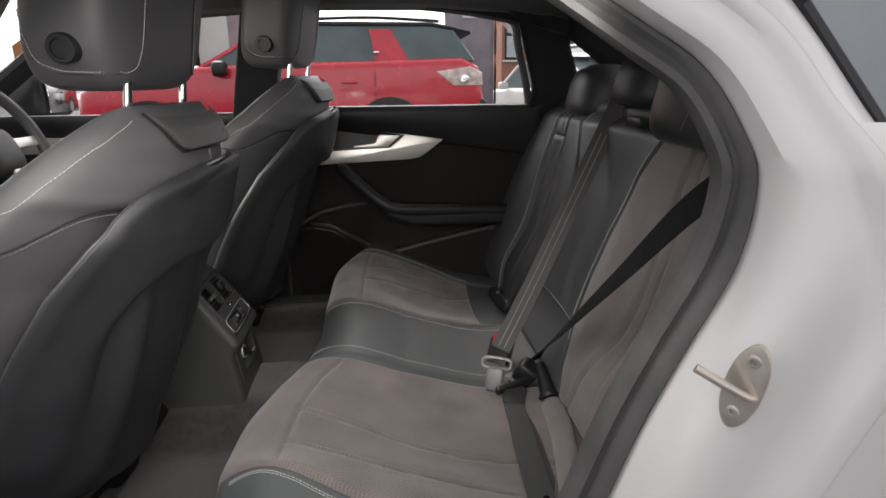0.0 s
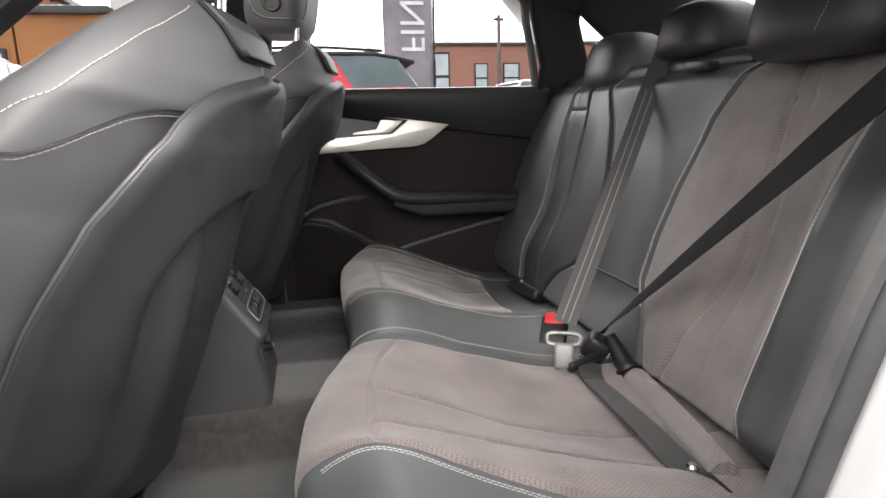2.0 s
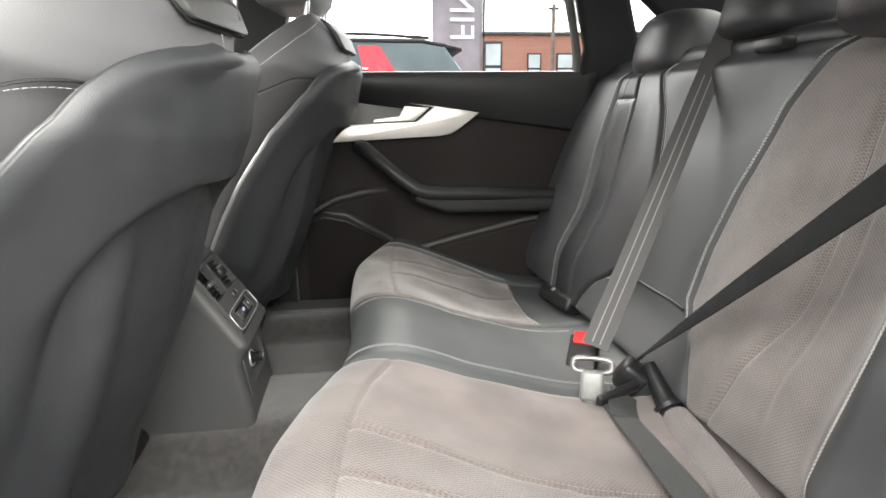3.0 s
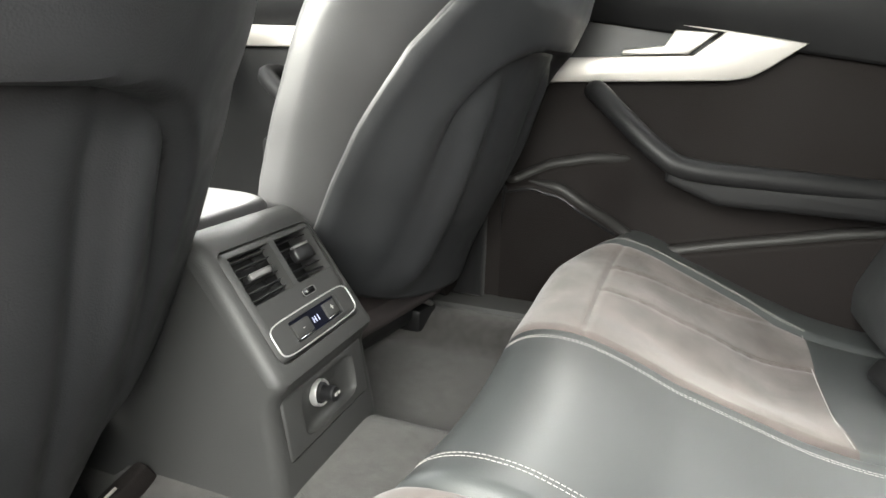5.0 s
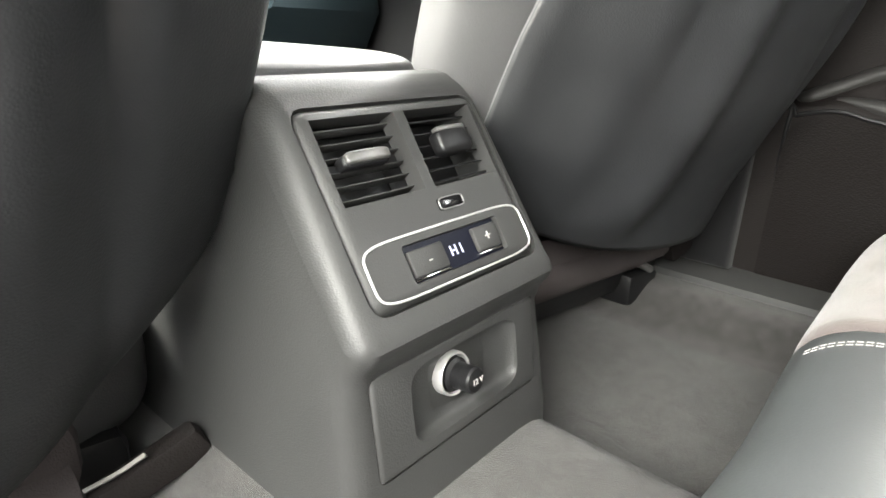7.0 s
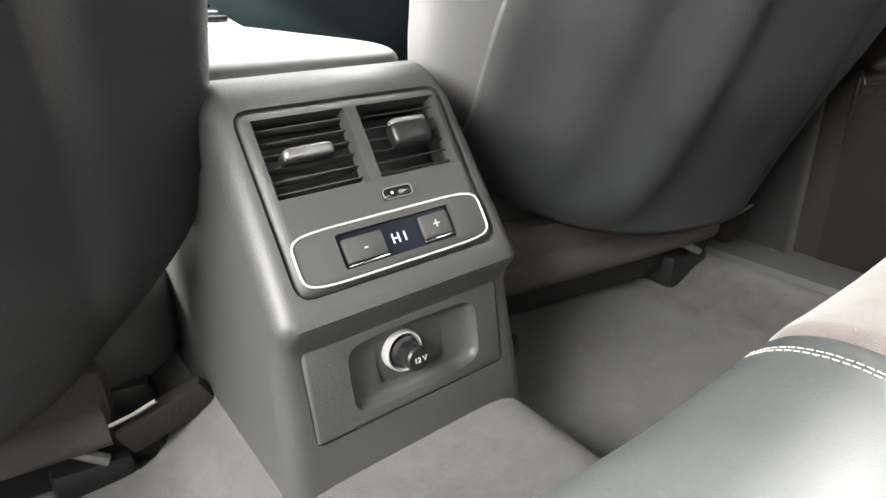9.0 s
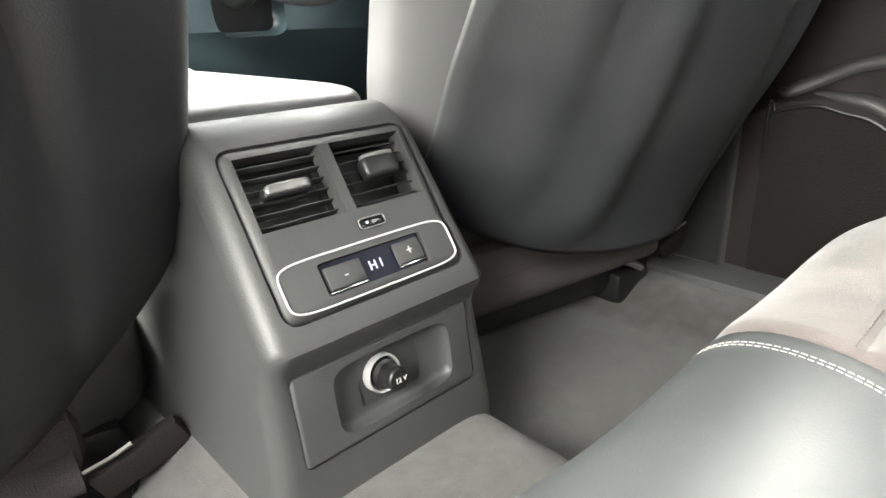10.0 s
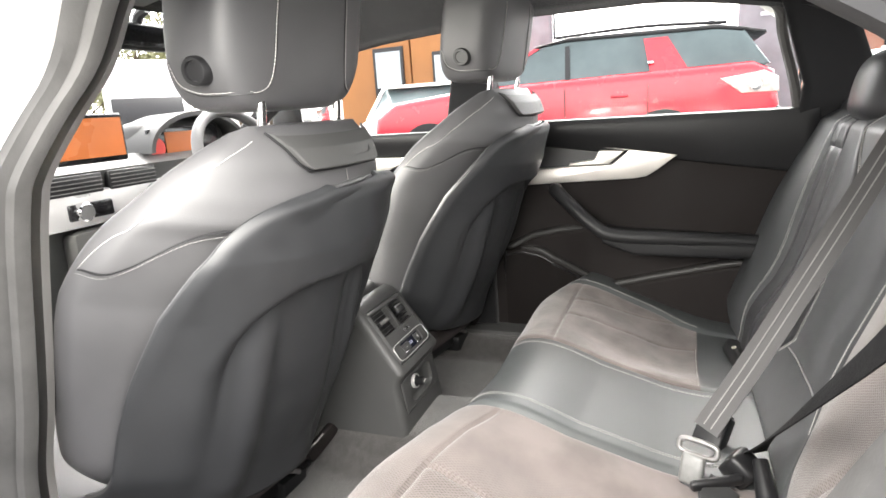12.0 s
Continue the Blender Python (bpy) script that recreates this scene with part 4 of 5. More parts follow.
LM = Matrix.Translation((0.600, -0.158, 0.450)) @ pose(0, 0, 0, 0, 20, 66)
part("belt_tongue", moved(tube(rounded_ring(0.033, 0.012), 0.0048, smooth=False, seg=10, up=(1, 0, 0)), LM), BUCKLE, b2, "grey metal belt tongue")
b3 = belt("seat_belt", "black lap belt drawn over the cushion to its anchor")
LAP = [(0.622, -0.205, 0.402), (0.620, -0.25, 0.400), (0.612, -0.36, 0.408), (0.603, -0.48, 0.414), (0.598, -0.58, 0.412), (0.60, -0.68, 0.400)]
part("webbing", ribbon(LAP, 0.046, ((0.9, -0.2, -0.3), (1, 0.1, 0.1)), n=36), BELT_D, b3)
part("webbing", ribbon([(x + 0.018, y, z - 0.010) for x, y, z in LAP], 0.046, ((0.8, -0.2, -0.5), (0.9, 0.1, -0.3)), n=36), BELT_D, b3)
part("anchor", box((0.602, -0.62, 0.404), (0.05, 0.06, 0.018), 0.006), PLASTIC_D, b3)
part("anchor_bolt", lathe([(0.009, 0), (0.009, 0.006), (0.006, 0.009), (0, 0.009)], (0.604, -0.585, 0.412)), CHROME, b3, "bright bolt head")


def buckle(x, y, z, turn, label):
    bk = thing("belt_buckle", label, "belt buckle", "belt buckles")
    m = pose(x, y, z, 0, 0, turn) @ pose(0, 0, 0, 0, 38, 0)
    part("buckle_case", moved(box((0, 0, -0.035), (0.03, 0.058, 0.085), 0.006, 3), m), PLASTIC_D, bk)
    part("buckle_button", moved(box((-0.012, 0, 0.0), (0.012, 0.042, 0.026), 0.003), m), REDBTN, bk, "red release button")
    part("buckle_slot", moved(box((0.006, 0, 0.008), (0.01, 0.05, 0.004), 0.001), m), GLOSS, bk)
    return bk


buckle(0.640, -0.020, 0.440, 58, "black belt buckle with a red button")
CASEM = mat("case_metal", (0.20, 0.20, 0.195), 0.4, metal=0.2, vary=0.12, vary_size=80)
b4 = thing("belt_buckle", "grey metal belt buckle with an inserted tongue", "belt buckle", "belt buckles")
BM = Matrix.Translation((0.590, -0.184, 0.424)) @ pose(0, 0, 0, 0, 20, 66)
part("buckle_case", moved(box((0, 0, 0), (0.016, 0.040, 0.052), 0.007, 3), BM), CASEM, b4, "brushed grey metal case")
part("buckle_foot", tube([(0.572, -0.205, 0.379), (0.582, -0.208, 0.374), (0.594, -0.210, 0.378)], 0.006, n=8), CHROME, b4)
part("buckle_strap", moved(box((0, 0, -0.040), (0.010, 0.034, 0.05), 0.004), BM), PLASTIC_D, b4)
b5 = thing("belt_buckle", "black belt buckle holding the lap belt's tongue", "belt buckle", "belt buckles")
NM = Matrix.Translation((0.628, -0.204, 0.418)) @ pose(0, 0, 0, 20, 0, 0) @ pose(0, 0, 0, 0, -4, -70)
part("tongue_plate", moved(box((0, 0, 0), (0.014, 0.088, 0.020), 0.006, 3), NM), PLASTIC_D, b5, "black plastic belt tongue")
part("tongue_slot", moved(box((-0.0062, 0, -0.002), (0.003, 0.056, 0.004), 0.001), NM), BUCKLE, b5, "bare metal slot edge")
part("buckle_case", box((0.668, -0.165, 0.428), (0.05, 0.05, 0.05), 0.010, 3, pose(0, 0, 0, 8, 35, -25)), PLASTIC_D, b5)
part("buckle_web", ribbon([(0.640, -0.20, 0.415), (0.628, -0.225, 0.405), (0.618, -0.26, 0.400)], 0.05, ((0.9, 0.3, -0.2), (0.9, -0.1, -0.3)), n=10), BELT_D, b5)
# suede roll between backrest and cushion beside the buckles, with its black end tube
part("backrest_foot_roll", tube([(0.704, -0.262, 0.392), (0.695, -0.36, 0.392), (0.668, -0.50, 0.400), (0.645, -0.60, 0.405)], lambda u: 0.025 - 0.004 * u, n=24, seg=18), MESHF, bench, "woven fabric roll at the foot of the backrest")
part("roll_end", tube([(0.694, -0.175, 0.452), (0.699, -0.205, 0.425), (0.704, -0.235, 0.400), (0.704, -0.268, 0.388)], lambda u: 0.012 + 0.011 * u, n=16, seg=18), PLASTIC_D, bench, "black tube at the roll's end")
part("roll_ring", tube([(0.703, -0.232, 0.404), (0.704, -0.238, 0.399)], 0.0245, smooth=False, seg=18), PLASTIC_D, bench)
cover = thing("belt_anchor", "black belt anchor cover between cushion and backrest", "belt anchor")
part("cover", box((0.715, 0.36, 0.405), (0.05, 0.16, 0.04), 0.012, 3, pose(0, 0, 0, 0, 25, 8)), PLASTIC_D, cover)
part("cover_screw", lathe([(0.006, 0), (0.006, 0.003), (0, 0.003)], (0.70, 0.37, 0.428), (-0.4, 0, 1)), STEEL, cover)

# ---- centre console with rear vents ----
console = thing("centre_console", "black centre console with rear air vents", "centre console")
FT, FB = Vector((-0.071, 0, 0.622)), Vector((0.004, 0, 0.513))
FV = (FB - FT).normalized()
FN = Vector((FV.z * -1, 0, FV.x))
FN = FN if FN.x > 0 else -FN


def fp(y, v, d=0.0):
    """A point on the console's sloping rear face: across, down the slope, out of it."""
    return FT + FV * v + FN * d + Vector((0, y, 0))


FACE = Matrix.Translation(FT) @ Matrix(((0, -FV.x, FN.x), (1, 0, 0), (0, -FV.z, FN.z))).to_4x4()
prof = [(0.022, 0.30), (0.016, 0.37), (0.008, 0.42), (0.0, 0.466), (0.004, 0.480), (0.012, 0.490), (0.015, 0.498), (0.012, 0.505), (0.005, 0.514),
        (-0.071, 0.627), (-0.084, 0.641), (-0.098, 0.649), (-0.112, 0.651), (-0.120, 0.645), (-0.123, 0.59), (-0.60, 0.57), (-0.60, 0.30)]
body = extrude(prof, "y", -0.116, 0.116, 0.016, 4)
for vv in body.verts:
    k = 0.87 + 0.13 * sstep(0.64, 0.30, vv.co.z)
    vv.co.y *= k
    vv.co.z -= 0.014 * sstep(0.60, 0.655, vv.co.z) * (abs(vv.co.y) / 0.1) ** 4
cb = part("console_body", body, PLASTIC, console, "grained dark grey plastic console body")


def cutter(bm):
    me = bpy.data.meshes.new("cut")
    bm.to_mesh(me)
    bm.free()
    return me


def cut(ob, bm):
    """Cuts the solid bm out of ob's mesh, once."""
    tool = bpy.data.objects.new("cut", cutter(bm))
    scene.collection.objects.link(tool)
    md = ob.modifiers.new("cut", "BOOLEAN")
    md.operation, md.solver, md.object = "DIFFERENCE", "EXACT", tool
    bpy.context.view_layer.update()
    me = bpy.data.meshes.new_from_object(ob.evaluated_get(bpy.context.evaluated_depsgraph_get()))
    ob.modifiers.remove(md)
    ob.data = me
    bpy.data.objects.remove(tool)
    for f in me.polygons:
        f.use_smooth = True
    me.set_sharp_from_angle(angle=radians(38))


def face_box(y0, y1, v0, v1, d0, d1, r=0.0, seg=2):
    bm = box((0, 0, 0), (y1 - y0, v1 - v0, d1 - d0), r, seg)
    m = FACE @ Matrix.Translation(((y0 + y1) / 2, -(v0 + v1) / 2, (d0 + d1) / 2))
    return moved(bm, m)


cut(cb, face_box(-0.088, 0.088, -0.006, 0.133, -0.05, 0.02, 0.012, 3))
cut(cb, box((0.012, 0, 0.436), (0.040, 0.180, 0.076), 0.006, 2))
# face frame with two vent openings
frame_ob = part("vent_frame", face_box(-0.0872, 0.0872, -0.0052, 0.1322, -0.012, 0.003, 0.010, 3), PLASTIC, console, "satin grey vent surround")
for y0, y1 in ((-0.077, -0.005), (0.005, 0.077)):
    cut(frame_ob, face_box(y0, y1, 0.004, 0.0625, -0.05, 0.02))
cut(frame_ob, face_box(-0.048, 0.052, 0.095, 0.121, -0.0035, 0.02, 0.002))
part("vent_backing", face_box(-0.086, 0.086, 0.0, 0.075, -0.046, -0.042), PLASTIC_D, console)
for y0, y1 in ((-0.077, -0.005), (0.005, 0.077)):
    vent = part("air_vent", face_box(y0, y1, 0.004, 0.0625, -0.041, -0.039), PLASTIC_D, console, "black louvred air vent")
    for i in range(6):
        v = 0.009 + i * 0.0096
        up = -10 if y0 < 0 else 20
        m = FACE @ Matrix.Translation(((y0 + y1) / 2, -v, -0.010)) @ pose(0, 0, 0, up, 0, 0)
        # twin slats; the right vent's shaded look is put into a darker plastic
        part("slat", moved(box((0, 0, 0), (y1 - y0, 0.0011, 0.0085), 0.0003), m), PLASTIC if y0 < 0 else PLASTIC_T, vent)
    yc, vc = (-0.044, 0.032) if y0 < 0 else (0.045, 0.024)
    if y0 < 0:
        grip = part("vent_grip", face_box(yc - 0.020, yc + 0.020, vc - 0.003, vc + 0.006, -0.008, 0.004, 0.003, 3), PLASTIC_D, vent)
        part("grip_trim", moved(pillow((0, 0, 0), (0.038, 0.0085, 0.009), 0.6, 0.35, 12, 28), FACE @ Matrix.Translation((yc, -vc - 0.0005, 0.0035))), BUCKLE, grip, "chrome bar")
    else:
        grip = part("vent_grip", moved(pillow((0, 0, 0), (0.036, 0.020, 0.016), 0.6, 0.45, 14, 32), FACE @ Matrix.Translation((yc, -vc - 0.007, -0.001))), PLASTIC_D, vent)
        part("grip_trim", moved(pillow((0, 0, 0), (0.033, 0.0045, 0.010), 0.6, 0.4, 10, 24), FACE @ Matrix.Translation((yc, -vc + 0.0025, 0.0015))), BUCKLE, grip, "chrome strip")
tw = part("thumbwheel", face_box(-0.001, 0.025, 0.0715, 0.0805, -0.006, 0.0046, 0.002), GLOSS, console, "small black thumbwheel")
part("thumbwheel_edge", tube([fp(0.012 + 0.0125 * spw(math.cos(a), 0.35), 0.076 + 0.0042 * spw(math.sin(a), 0.45), 0.0046) for a in [i / 32 * 2 * math.pi for i in range(33)]], 0.00045, smooth=False, seg=6, up=FN), BUCKLE, tw, "chrome edge")
part("thumbwheel_mark", face_box(0.006, 0.008, 0.075, 0.077, 0.004, 0.0052), SATIN, tw)
# control panel with its bright outline
ring = []
for i in range(64):
    a = i / 64 * 2 * math.pi
    ring.append(fp(0.081 * spw(math.cos(a), 0.28), 0.1085 + 0.0195 * spw(math.sin(a), 0.36), 0.0032))
ring.append(ring[0])
part("control_outline", tube(ring, 0.0009, smooth=False, seg=6, up=FN), SATIN, console, "chrome outline")
disp = part("control_display", face_box(-0.047, 0.051, 0.0955, 0.1205, -0.0032, -0.0005), mat("display_glass", (0.004, 0.005, 0.013), 0.32, spec=0.15), console, "dark navy climate display")
for y0, y1, sign, v0 in ((-0.0445, -0.0115, "-", 0.0995), (0.022, 0.0485, "+", 0.0985)):
    bt = part("climate_button", face_box(y0, y1, v0, v0 + 0.018, -0.002, 0.0030, 0.0015), PLASTIC, disp, "grey rocker button")
    text_part("button_sign", sign, 0.012, FACE @ Matrix.Translation(((y0 + y1) / 2, -(v0 + 0.009), 0.0032)), THREAD, bt)
    part("button_trim", face_box(y0 - 0.001, y1 + 0.001, v0 + 0.0185, v0 + 0.0203, -0.002, 0.002, 0.0006), CHROME, disp)
LIT = mat("lit_digits", (0.62, 0.66, 1.0), 0.5, emit=0.05)
text_part("display_text", "H I", 0.0105, FACE @ Matrix.Translation((0.002, -0.109, 0.0)), LIT, disp, 0.0003, "lit white letters")
# lower panel with the pocket and the socket
LEAN = Matrix.Translation((0.0035, 0, 0.436)) @ pose(0, 0, 0, 0, -9, 0)
lp = part("socket_panel", moved(box((-0.002, 0, 0), (0.012, 0.1785, 0.0745), 0.003, 3), LEAN), PLASTIC, console, "grey plastic panel with a shallow pocket")
cut(lp, moved(pillow((0.0115, 0.004, 0.001), (0.040, 0.122, 0.058), 0.35, 0.5, 16, 28), LEAN))
part("pocket_back", moved(box((-0.0125, 0.003, 0.0), (0.003, 0.130, 0.066)), LEAN), PLASTIC, console)
sock = part("socket", lathe([(0.0168, -0.010), (0.0168, 0.003), (0.0160, 0.0048), (0.0150, 0.0045), (0.0140, -0.003), (0.0, -0.003)], (-0.004, -0.004, 0.439), (1, 0, 0.15), 36), SATIN, console, "chrome ringed power socket")
part("socket_plug", lathe([(0.0128, -0.004), (0.0128, 0.002), (0.0100, 0.004), (0.0096, 0.012), (0.0100, 0.013), (0.0100, 0.019), (0.0088, 0.0205), (0.0, 0.0205)], (-0.002, -0.003, 0.4385), (1, 0, 0.15), 32), PLASTIC_D, sock, "black socket cap")
text_part("socket_text", "12 V", 0.0062, Matrix.Translation((0.0195, -0.0025, 0.4415)) @ pose(0, 0, 0, 0, -8.5, 0) @ Matrix(((0, 0, 1), (1, 0, 0), (0, 1, 0))).to_4x4(), THREAD, sock, 0.0003, "white letters")
# armrest lid and the front part of the console
part("armrest", pillow((-0.342, 0, 0.612), (0.426, 0.212, 0.088), 0.25, 0.22, 24, 48), LEATHER, console, "padded black leather armrest lid")
part("armrest_hinge", box((-0.135, 0, 0.595), (0.05, 0.17, 0.07), 0.01), PLASTIC_D, console)
gp = part("gear_plate", extrude([(-0.56, 0.640), (-0.58, 0.650), (-0.80, 0.690), (-0.86, 0.72), (-0.88, 0.60), (-0.56, 0.58)], "y", -0.11, 0.125, 0.012, 3), SATIN, console, "silver gear selector surround")
for i in range(4):
    part("gear_button", box((-0.62 - 0.035 * i, 0.085, 0.662 + 0.0064 * i), (0.024, 0.045, 0.010), 0.003, 2, pose(0, 0, 0, 0, 10, 0)), CHROME if i % 2 else GLOSS, gp, "glossy console button")
part("control_dial", lathe([(0.026, 0), (0.026, 0.014), (0.023, 0.018), (0, 0.018)], (-0.66, 0.03, 0.662)), CHROME, gp, "knurled chrome control dial")
part("start_button", lathe([(0.016, 0), (0.016, 0.008), (0.013, 0.010), (0, 0.010)], (-0.79, 0.09, 0.686)), GLOSS, gp, "round start button")
part("gear_stem", lathe([(0.02, 0), (0.012, 0.06)], (-0.70, -0.03, 0.66)), CHROME, console)
part("gear_knob", pillow((-0.70, -0.03, 0.735), (0.09, 0.055, 0.05), 0.6, 0.6), LEATHER, console, "black gear selector knob")
console.location = (0, 0.008, 0)
part("console_front", box((-0.82, 0, 0.52), (0.48, 0.24, 0.20), 0.03), PLASTIC, console)

# ---- far rear door ----
door = thing("rear_door", "closed rear door with black trim and silver blade", "car door")


def door_up(u, v):
    x = -0.02 + 0.92 * u
    zl = lerp_list([-0.02, 0.20, 0.56, 0.9], [0.93, 0.925, 0.872, 0.822], x)
    z = zl + (0.985 - zl) * min(1, v * 1.25)
    t = min(1, v * 1.25)
    y = 0.688 - 0.036 * math.sin(t * math.pi * 0.62)
    if v > 0.8:
        y += 0.07 * (v - 0.8) / 0.2
        z -= 0.004 * (v - 0.8) / 0.2
    return (x, y, z)


t = part("upper_trim", sheet(door_up, 30, 24), PLASTIC_T, door, "soft dark grey upper door trim")
so = t.modifiers.new("thick", "SOLIDIFY")
so.thickness, so.offset = 0.012, 1
LIP = ([-0.05, 0.02, 0.045, 0.075, 0.11, 0.17, 0.25, 0.33, 0.37, 0.50, 0.70, 0.92], [0.585, 0.590, 0.600, 0.610, 0.615, 0.602, 0.553, 0.499, 0.492, 0.524, 0.569, 0.60])
LEDGE = ([-0.05, 0.07, 0.14, 0.22, 0.30, 0.40, 0.92], [0.60, 0.616, 0.650, 0.668, 0.670, 0.655, 0.63])


def door_low(x, z):
    """The lower trim: a pod with the loudspeaker and pocket, a ledge over it, a hollow under the armrest."""
    lip, ledge = lerp_list(*LIP, x), lerp_list(*LEDGE, x)
    y = 0.704 - 0.010 * math.sin(min(1, max(0, (z - 0.28) / 0.66)) * math.pi)
    y -= 0.034 * sstep(0.004, -0.022, z - ledge) * sstep(0.32, 0.20, x)
    y -= 0.020 * sstep(0.003, -0.016, z - lip)
    y -= 0.022 * sstep(0.003, -0.020, z - lip) * sstep(0.30, 0.40, x)
    y += 0.010 * math.exp(-((x - 0.42) / 0.14) ** 2 - ((z - 0.58) / 0.05) ** 2)
    return y


part("lower_trim", sheet(lambda u, v: (-0.05 + 0.97 * u, door_low(-0.05 + 0.97 * u, 0.28 + 0.66 * v), 0.28 + 0.66 * v), 110, 150), DOORSKIN, door, "brown-black lower door trim")
blade = [(-0.02, 0.795), (0.131, 0.803), (0.446, 0.816), (0.478, 0.822), (0.505, 0.838), (0.562, 0.881), (0.50, 0.8915), (0.432, 0.901), (0.380, 0.858), (0.26, 0.855), (0.143, 0.849), (-0.02, 0.842)]
part("silver_blade", extrude(blade, "y", 0.664, 0.70, 0.003), ALU, door, "brushed silver trim blade")
part("blade_line", extrude([(-0.02, 0.957), (0.20, 0.940), (0.432, 0.903), (0.432, 0.8975), (0.20, 0.933), (-0.02, 0.949)], "y", 0.666, 0.70, 0.001), ALU, door, "thin silver line")
part("handle_recess", extrude([(-0.02, 0.842), (0.143, 0.849), (0.40, 0.857), (0.43, 0.90), (0.2, 0.935), (-0.02, 0.95)], "y", 0.692, 0.70), PLASTIC_D, door)
part("door_handle", extrude([(0.255, 0.857), (0.372, 0.860), (0.416, 0.897), (0.345, 0.902), (0.330, 0.874), (0.258, 0.866)], "y", 0.661, 0.685, 0.003), ALU, door, "silver door release lever")
part("trim_crease", tube([(0.57, 0.686, 0.872), (0.70, 0.686, 0.852), (0.88, 0.684, 0.825)], 0.003, n=8), DOORSKIN, door)
# grab handle and armrest
part("grab_handle", tube([(0.215, 0.66, 0.790), (0.228, 0.615, 0.787), (0.285, 0.580, 0.740), (0.345, 0.562, 0.692), (0.40, 0.560, 0.668), (0.56, 0.575, 0.658), (0.78, 0.60, 0.646)], 0.021, n=40, seg=14, flat=0.9), PLASTIC_T, door, "black grab handle running into the armrest")
part("armrest_pad", extrude([(0.36, 0.672), (0.42, 0.664), (0.80, 0.644), (0.80, 0.60), (0.45, 0.605), (0.36, 0.64)], "y", 0.57, 0.71, 0.014, 3), PLASTIC_T, door)
# pale plastic lips of the pod and the pocket
part("pocket_lip", tube([(x, door_low(x, lerp_list(*LIP, x) - 0.012) + 0.0085, lerp_list(*LIP, x) - 0.007) for x in (0.10, 0.14, 0.17, 0.21, 0.25, 0.29, 0.33, 0.37, 0.43, 0.50, 0.60, 0.70, 0.80)], lambda u: 0.012 * min(1.0, 8 * u + 0.05) ** 0.5, n=60, seg=10), PLASTIC_L, door, "grey plastic lip of the door pocket")
part("pod_edge", tube([(x, door_low(x, lerp_list(*LEDGE, x) - 0.016) + 0.008, lerp_list(*LEDGE, x) - 0.009) for x in (0.05, 0.07, 0.10, 0.14, 0.18, 0.22, 0.26, 0.30)], lambda u: 0.0115 * min(1.0, 6 * u + 0.04, 6 * (1 - u) + 0.04) ** 0.5, n=40, seg=10), PLASTIC_L, door, "grey plastic upper edge of the loudspeaker pod")
# loudspeaker cover and pocket
def speaker(u, v):
    x = 0.052 + 0.22 * u
    top = lerp_list(*LIP, x) - 0.024 - 0.02 * max(0, 1 - u * 12)
    z = 0.33 + (max(top, 0.34) - 0.33) * v
    return (x, door_low(x, z) - 0.003, z)


sk = part("speaker_cover", sheet(speaker, 40, 30), GRILLE, door, "black perforated loudspeaker cover")
part("speaker_rim", tube([(0.050, 0.655, 0.36)] + [(x, door_low(x, lerp_list(*LIP, x) - 0.026) - 0.003, lerp_list(*LIP, x) - 0.022) for x in (0.053, 0.06, 0.08, 0.11, 0.14, 0.17, 0.21, 0.25, 0.28)], 0.003, n=40, seg=8), PLASTIC_D, sk)
# glass and window channel
g = part("window_glass", sheet(lambda u, v: (-0.02 + 0.9 * u, 0.712 - 0.10 * v, 0.97 + 0.36 * v), 1, 1), GLASS, door, smooth=False)
g.visible_shadow = False
part("window_channel", tube([(0.855, 0.672, 0.985), (0.835, 0.645, 1.07), (0.80, 0.61, 1.18), (0.782, 0.59, 1.245), (0.72, 0.585, 1.275)], 0.013, n=20), RUBBER, door, "black rubber window channel")
part("window_weatherstrip", tube([(0.0, 0.70, 0.985), (0.45, 0.70, 0.985), (0.86, 0.69, 0.985)], 0.006, n=10), RUBBER, door)
part("door_skin", extrude([(-0.05, 0.30), (0.60, 0.30), (0.80, 0.75), (0.93, 0.97), (-0.05, 0.97)], "y", 0.74, 0.88, 0.02), WHITE, door)

# far middle pillar with its belt
pil = thing("b_pillar_trim", "black far-side middle pillar trim", "pillar trim", kind="structure")
part("pillar_cover", extrude([(-0.16, 0.35), (0.02, 0.35), (0.02, 0.97), (0.06, 1.30), (-0.06, 1.32), (-0.12, 0.97)], "y", 0.615, 0.70, 0.015, 3), CLOTH, pil)

# far front door
fd = thing("front_door", "closed driver's door with silver trim", "car door")
part("door_trim", sheet(lambda u, v: (-1.05 + 0.93 * u, 0.69 + 0.02 * math.sin(v * math.pi), 0.30 + 0.64 * v), 12, 12), PLASTIC_T, fd)
t = part("upper_trim", sheet(lambda u, v: (-1.05 + 0.93 * u, 0.688 - 0.04 * math.sin(min(1, v * 1.25) * 1.9) + max(0, v - 0.8) * 0.3, 0.90 + 0.08 * min(1, v * 1.25)), 12, 16), PLASTIC_T, fd)
part("silver_blade", extrude([(-0.9, 0.86), (-0.35, 0.86), (-0.25, 0.90), (-0.9, 0.915)], "y", 0.664, 0.70, 0.004), ALU, fd)
part("grab_handle", tube([(-0.50, 0.67, 0.80), (-0.50, 0.62, 0.795), (-0.44, 0.60, 0.75), (-0.38, 0.59, 0.69), (-0.15, 0.60, 0.665)], 0.021, n=24, seg=12), PLASTIC_T, fd)
part("armrest_pad", box((-0.30, 0.64, 0.635), (0.40, 0.12, 0.06), 0.015), PLASTIC_T, fd)
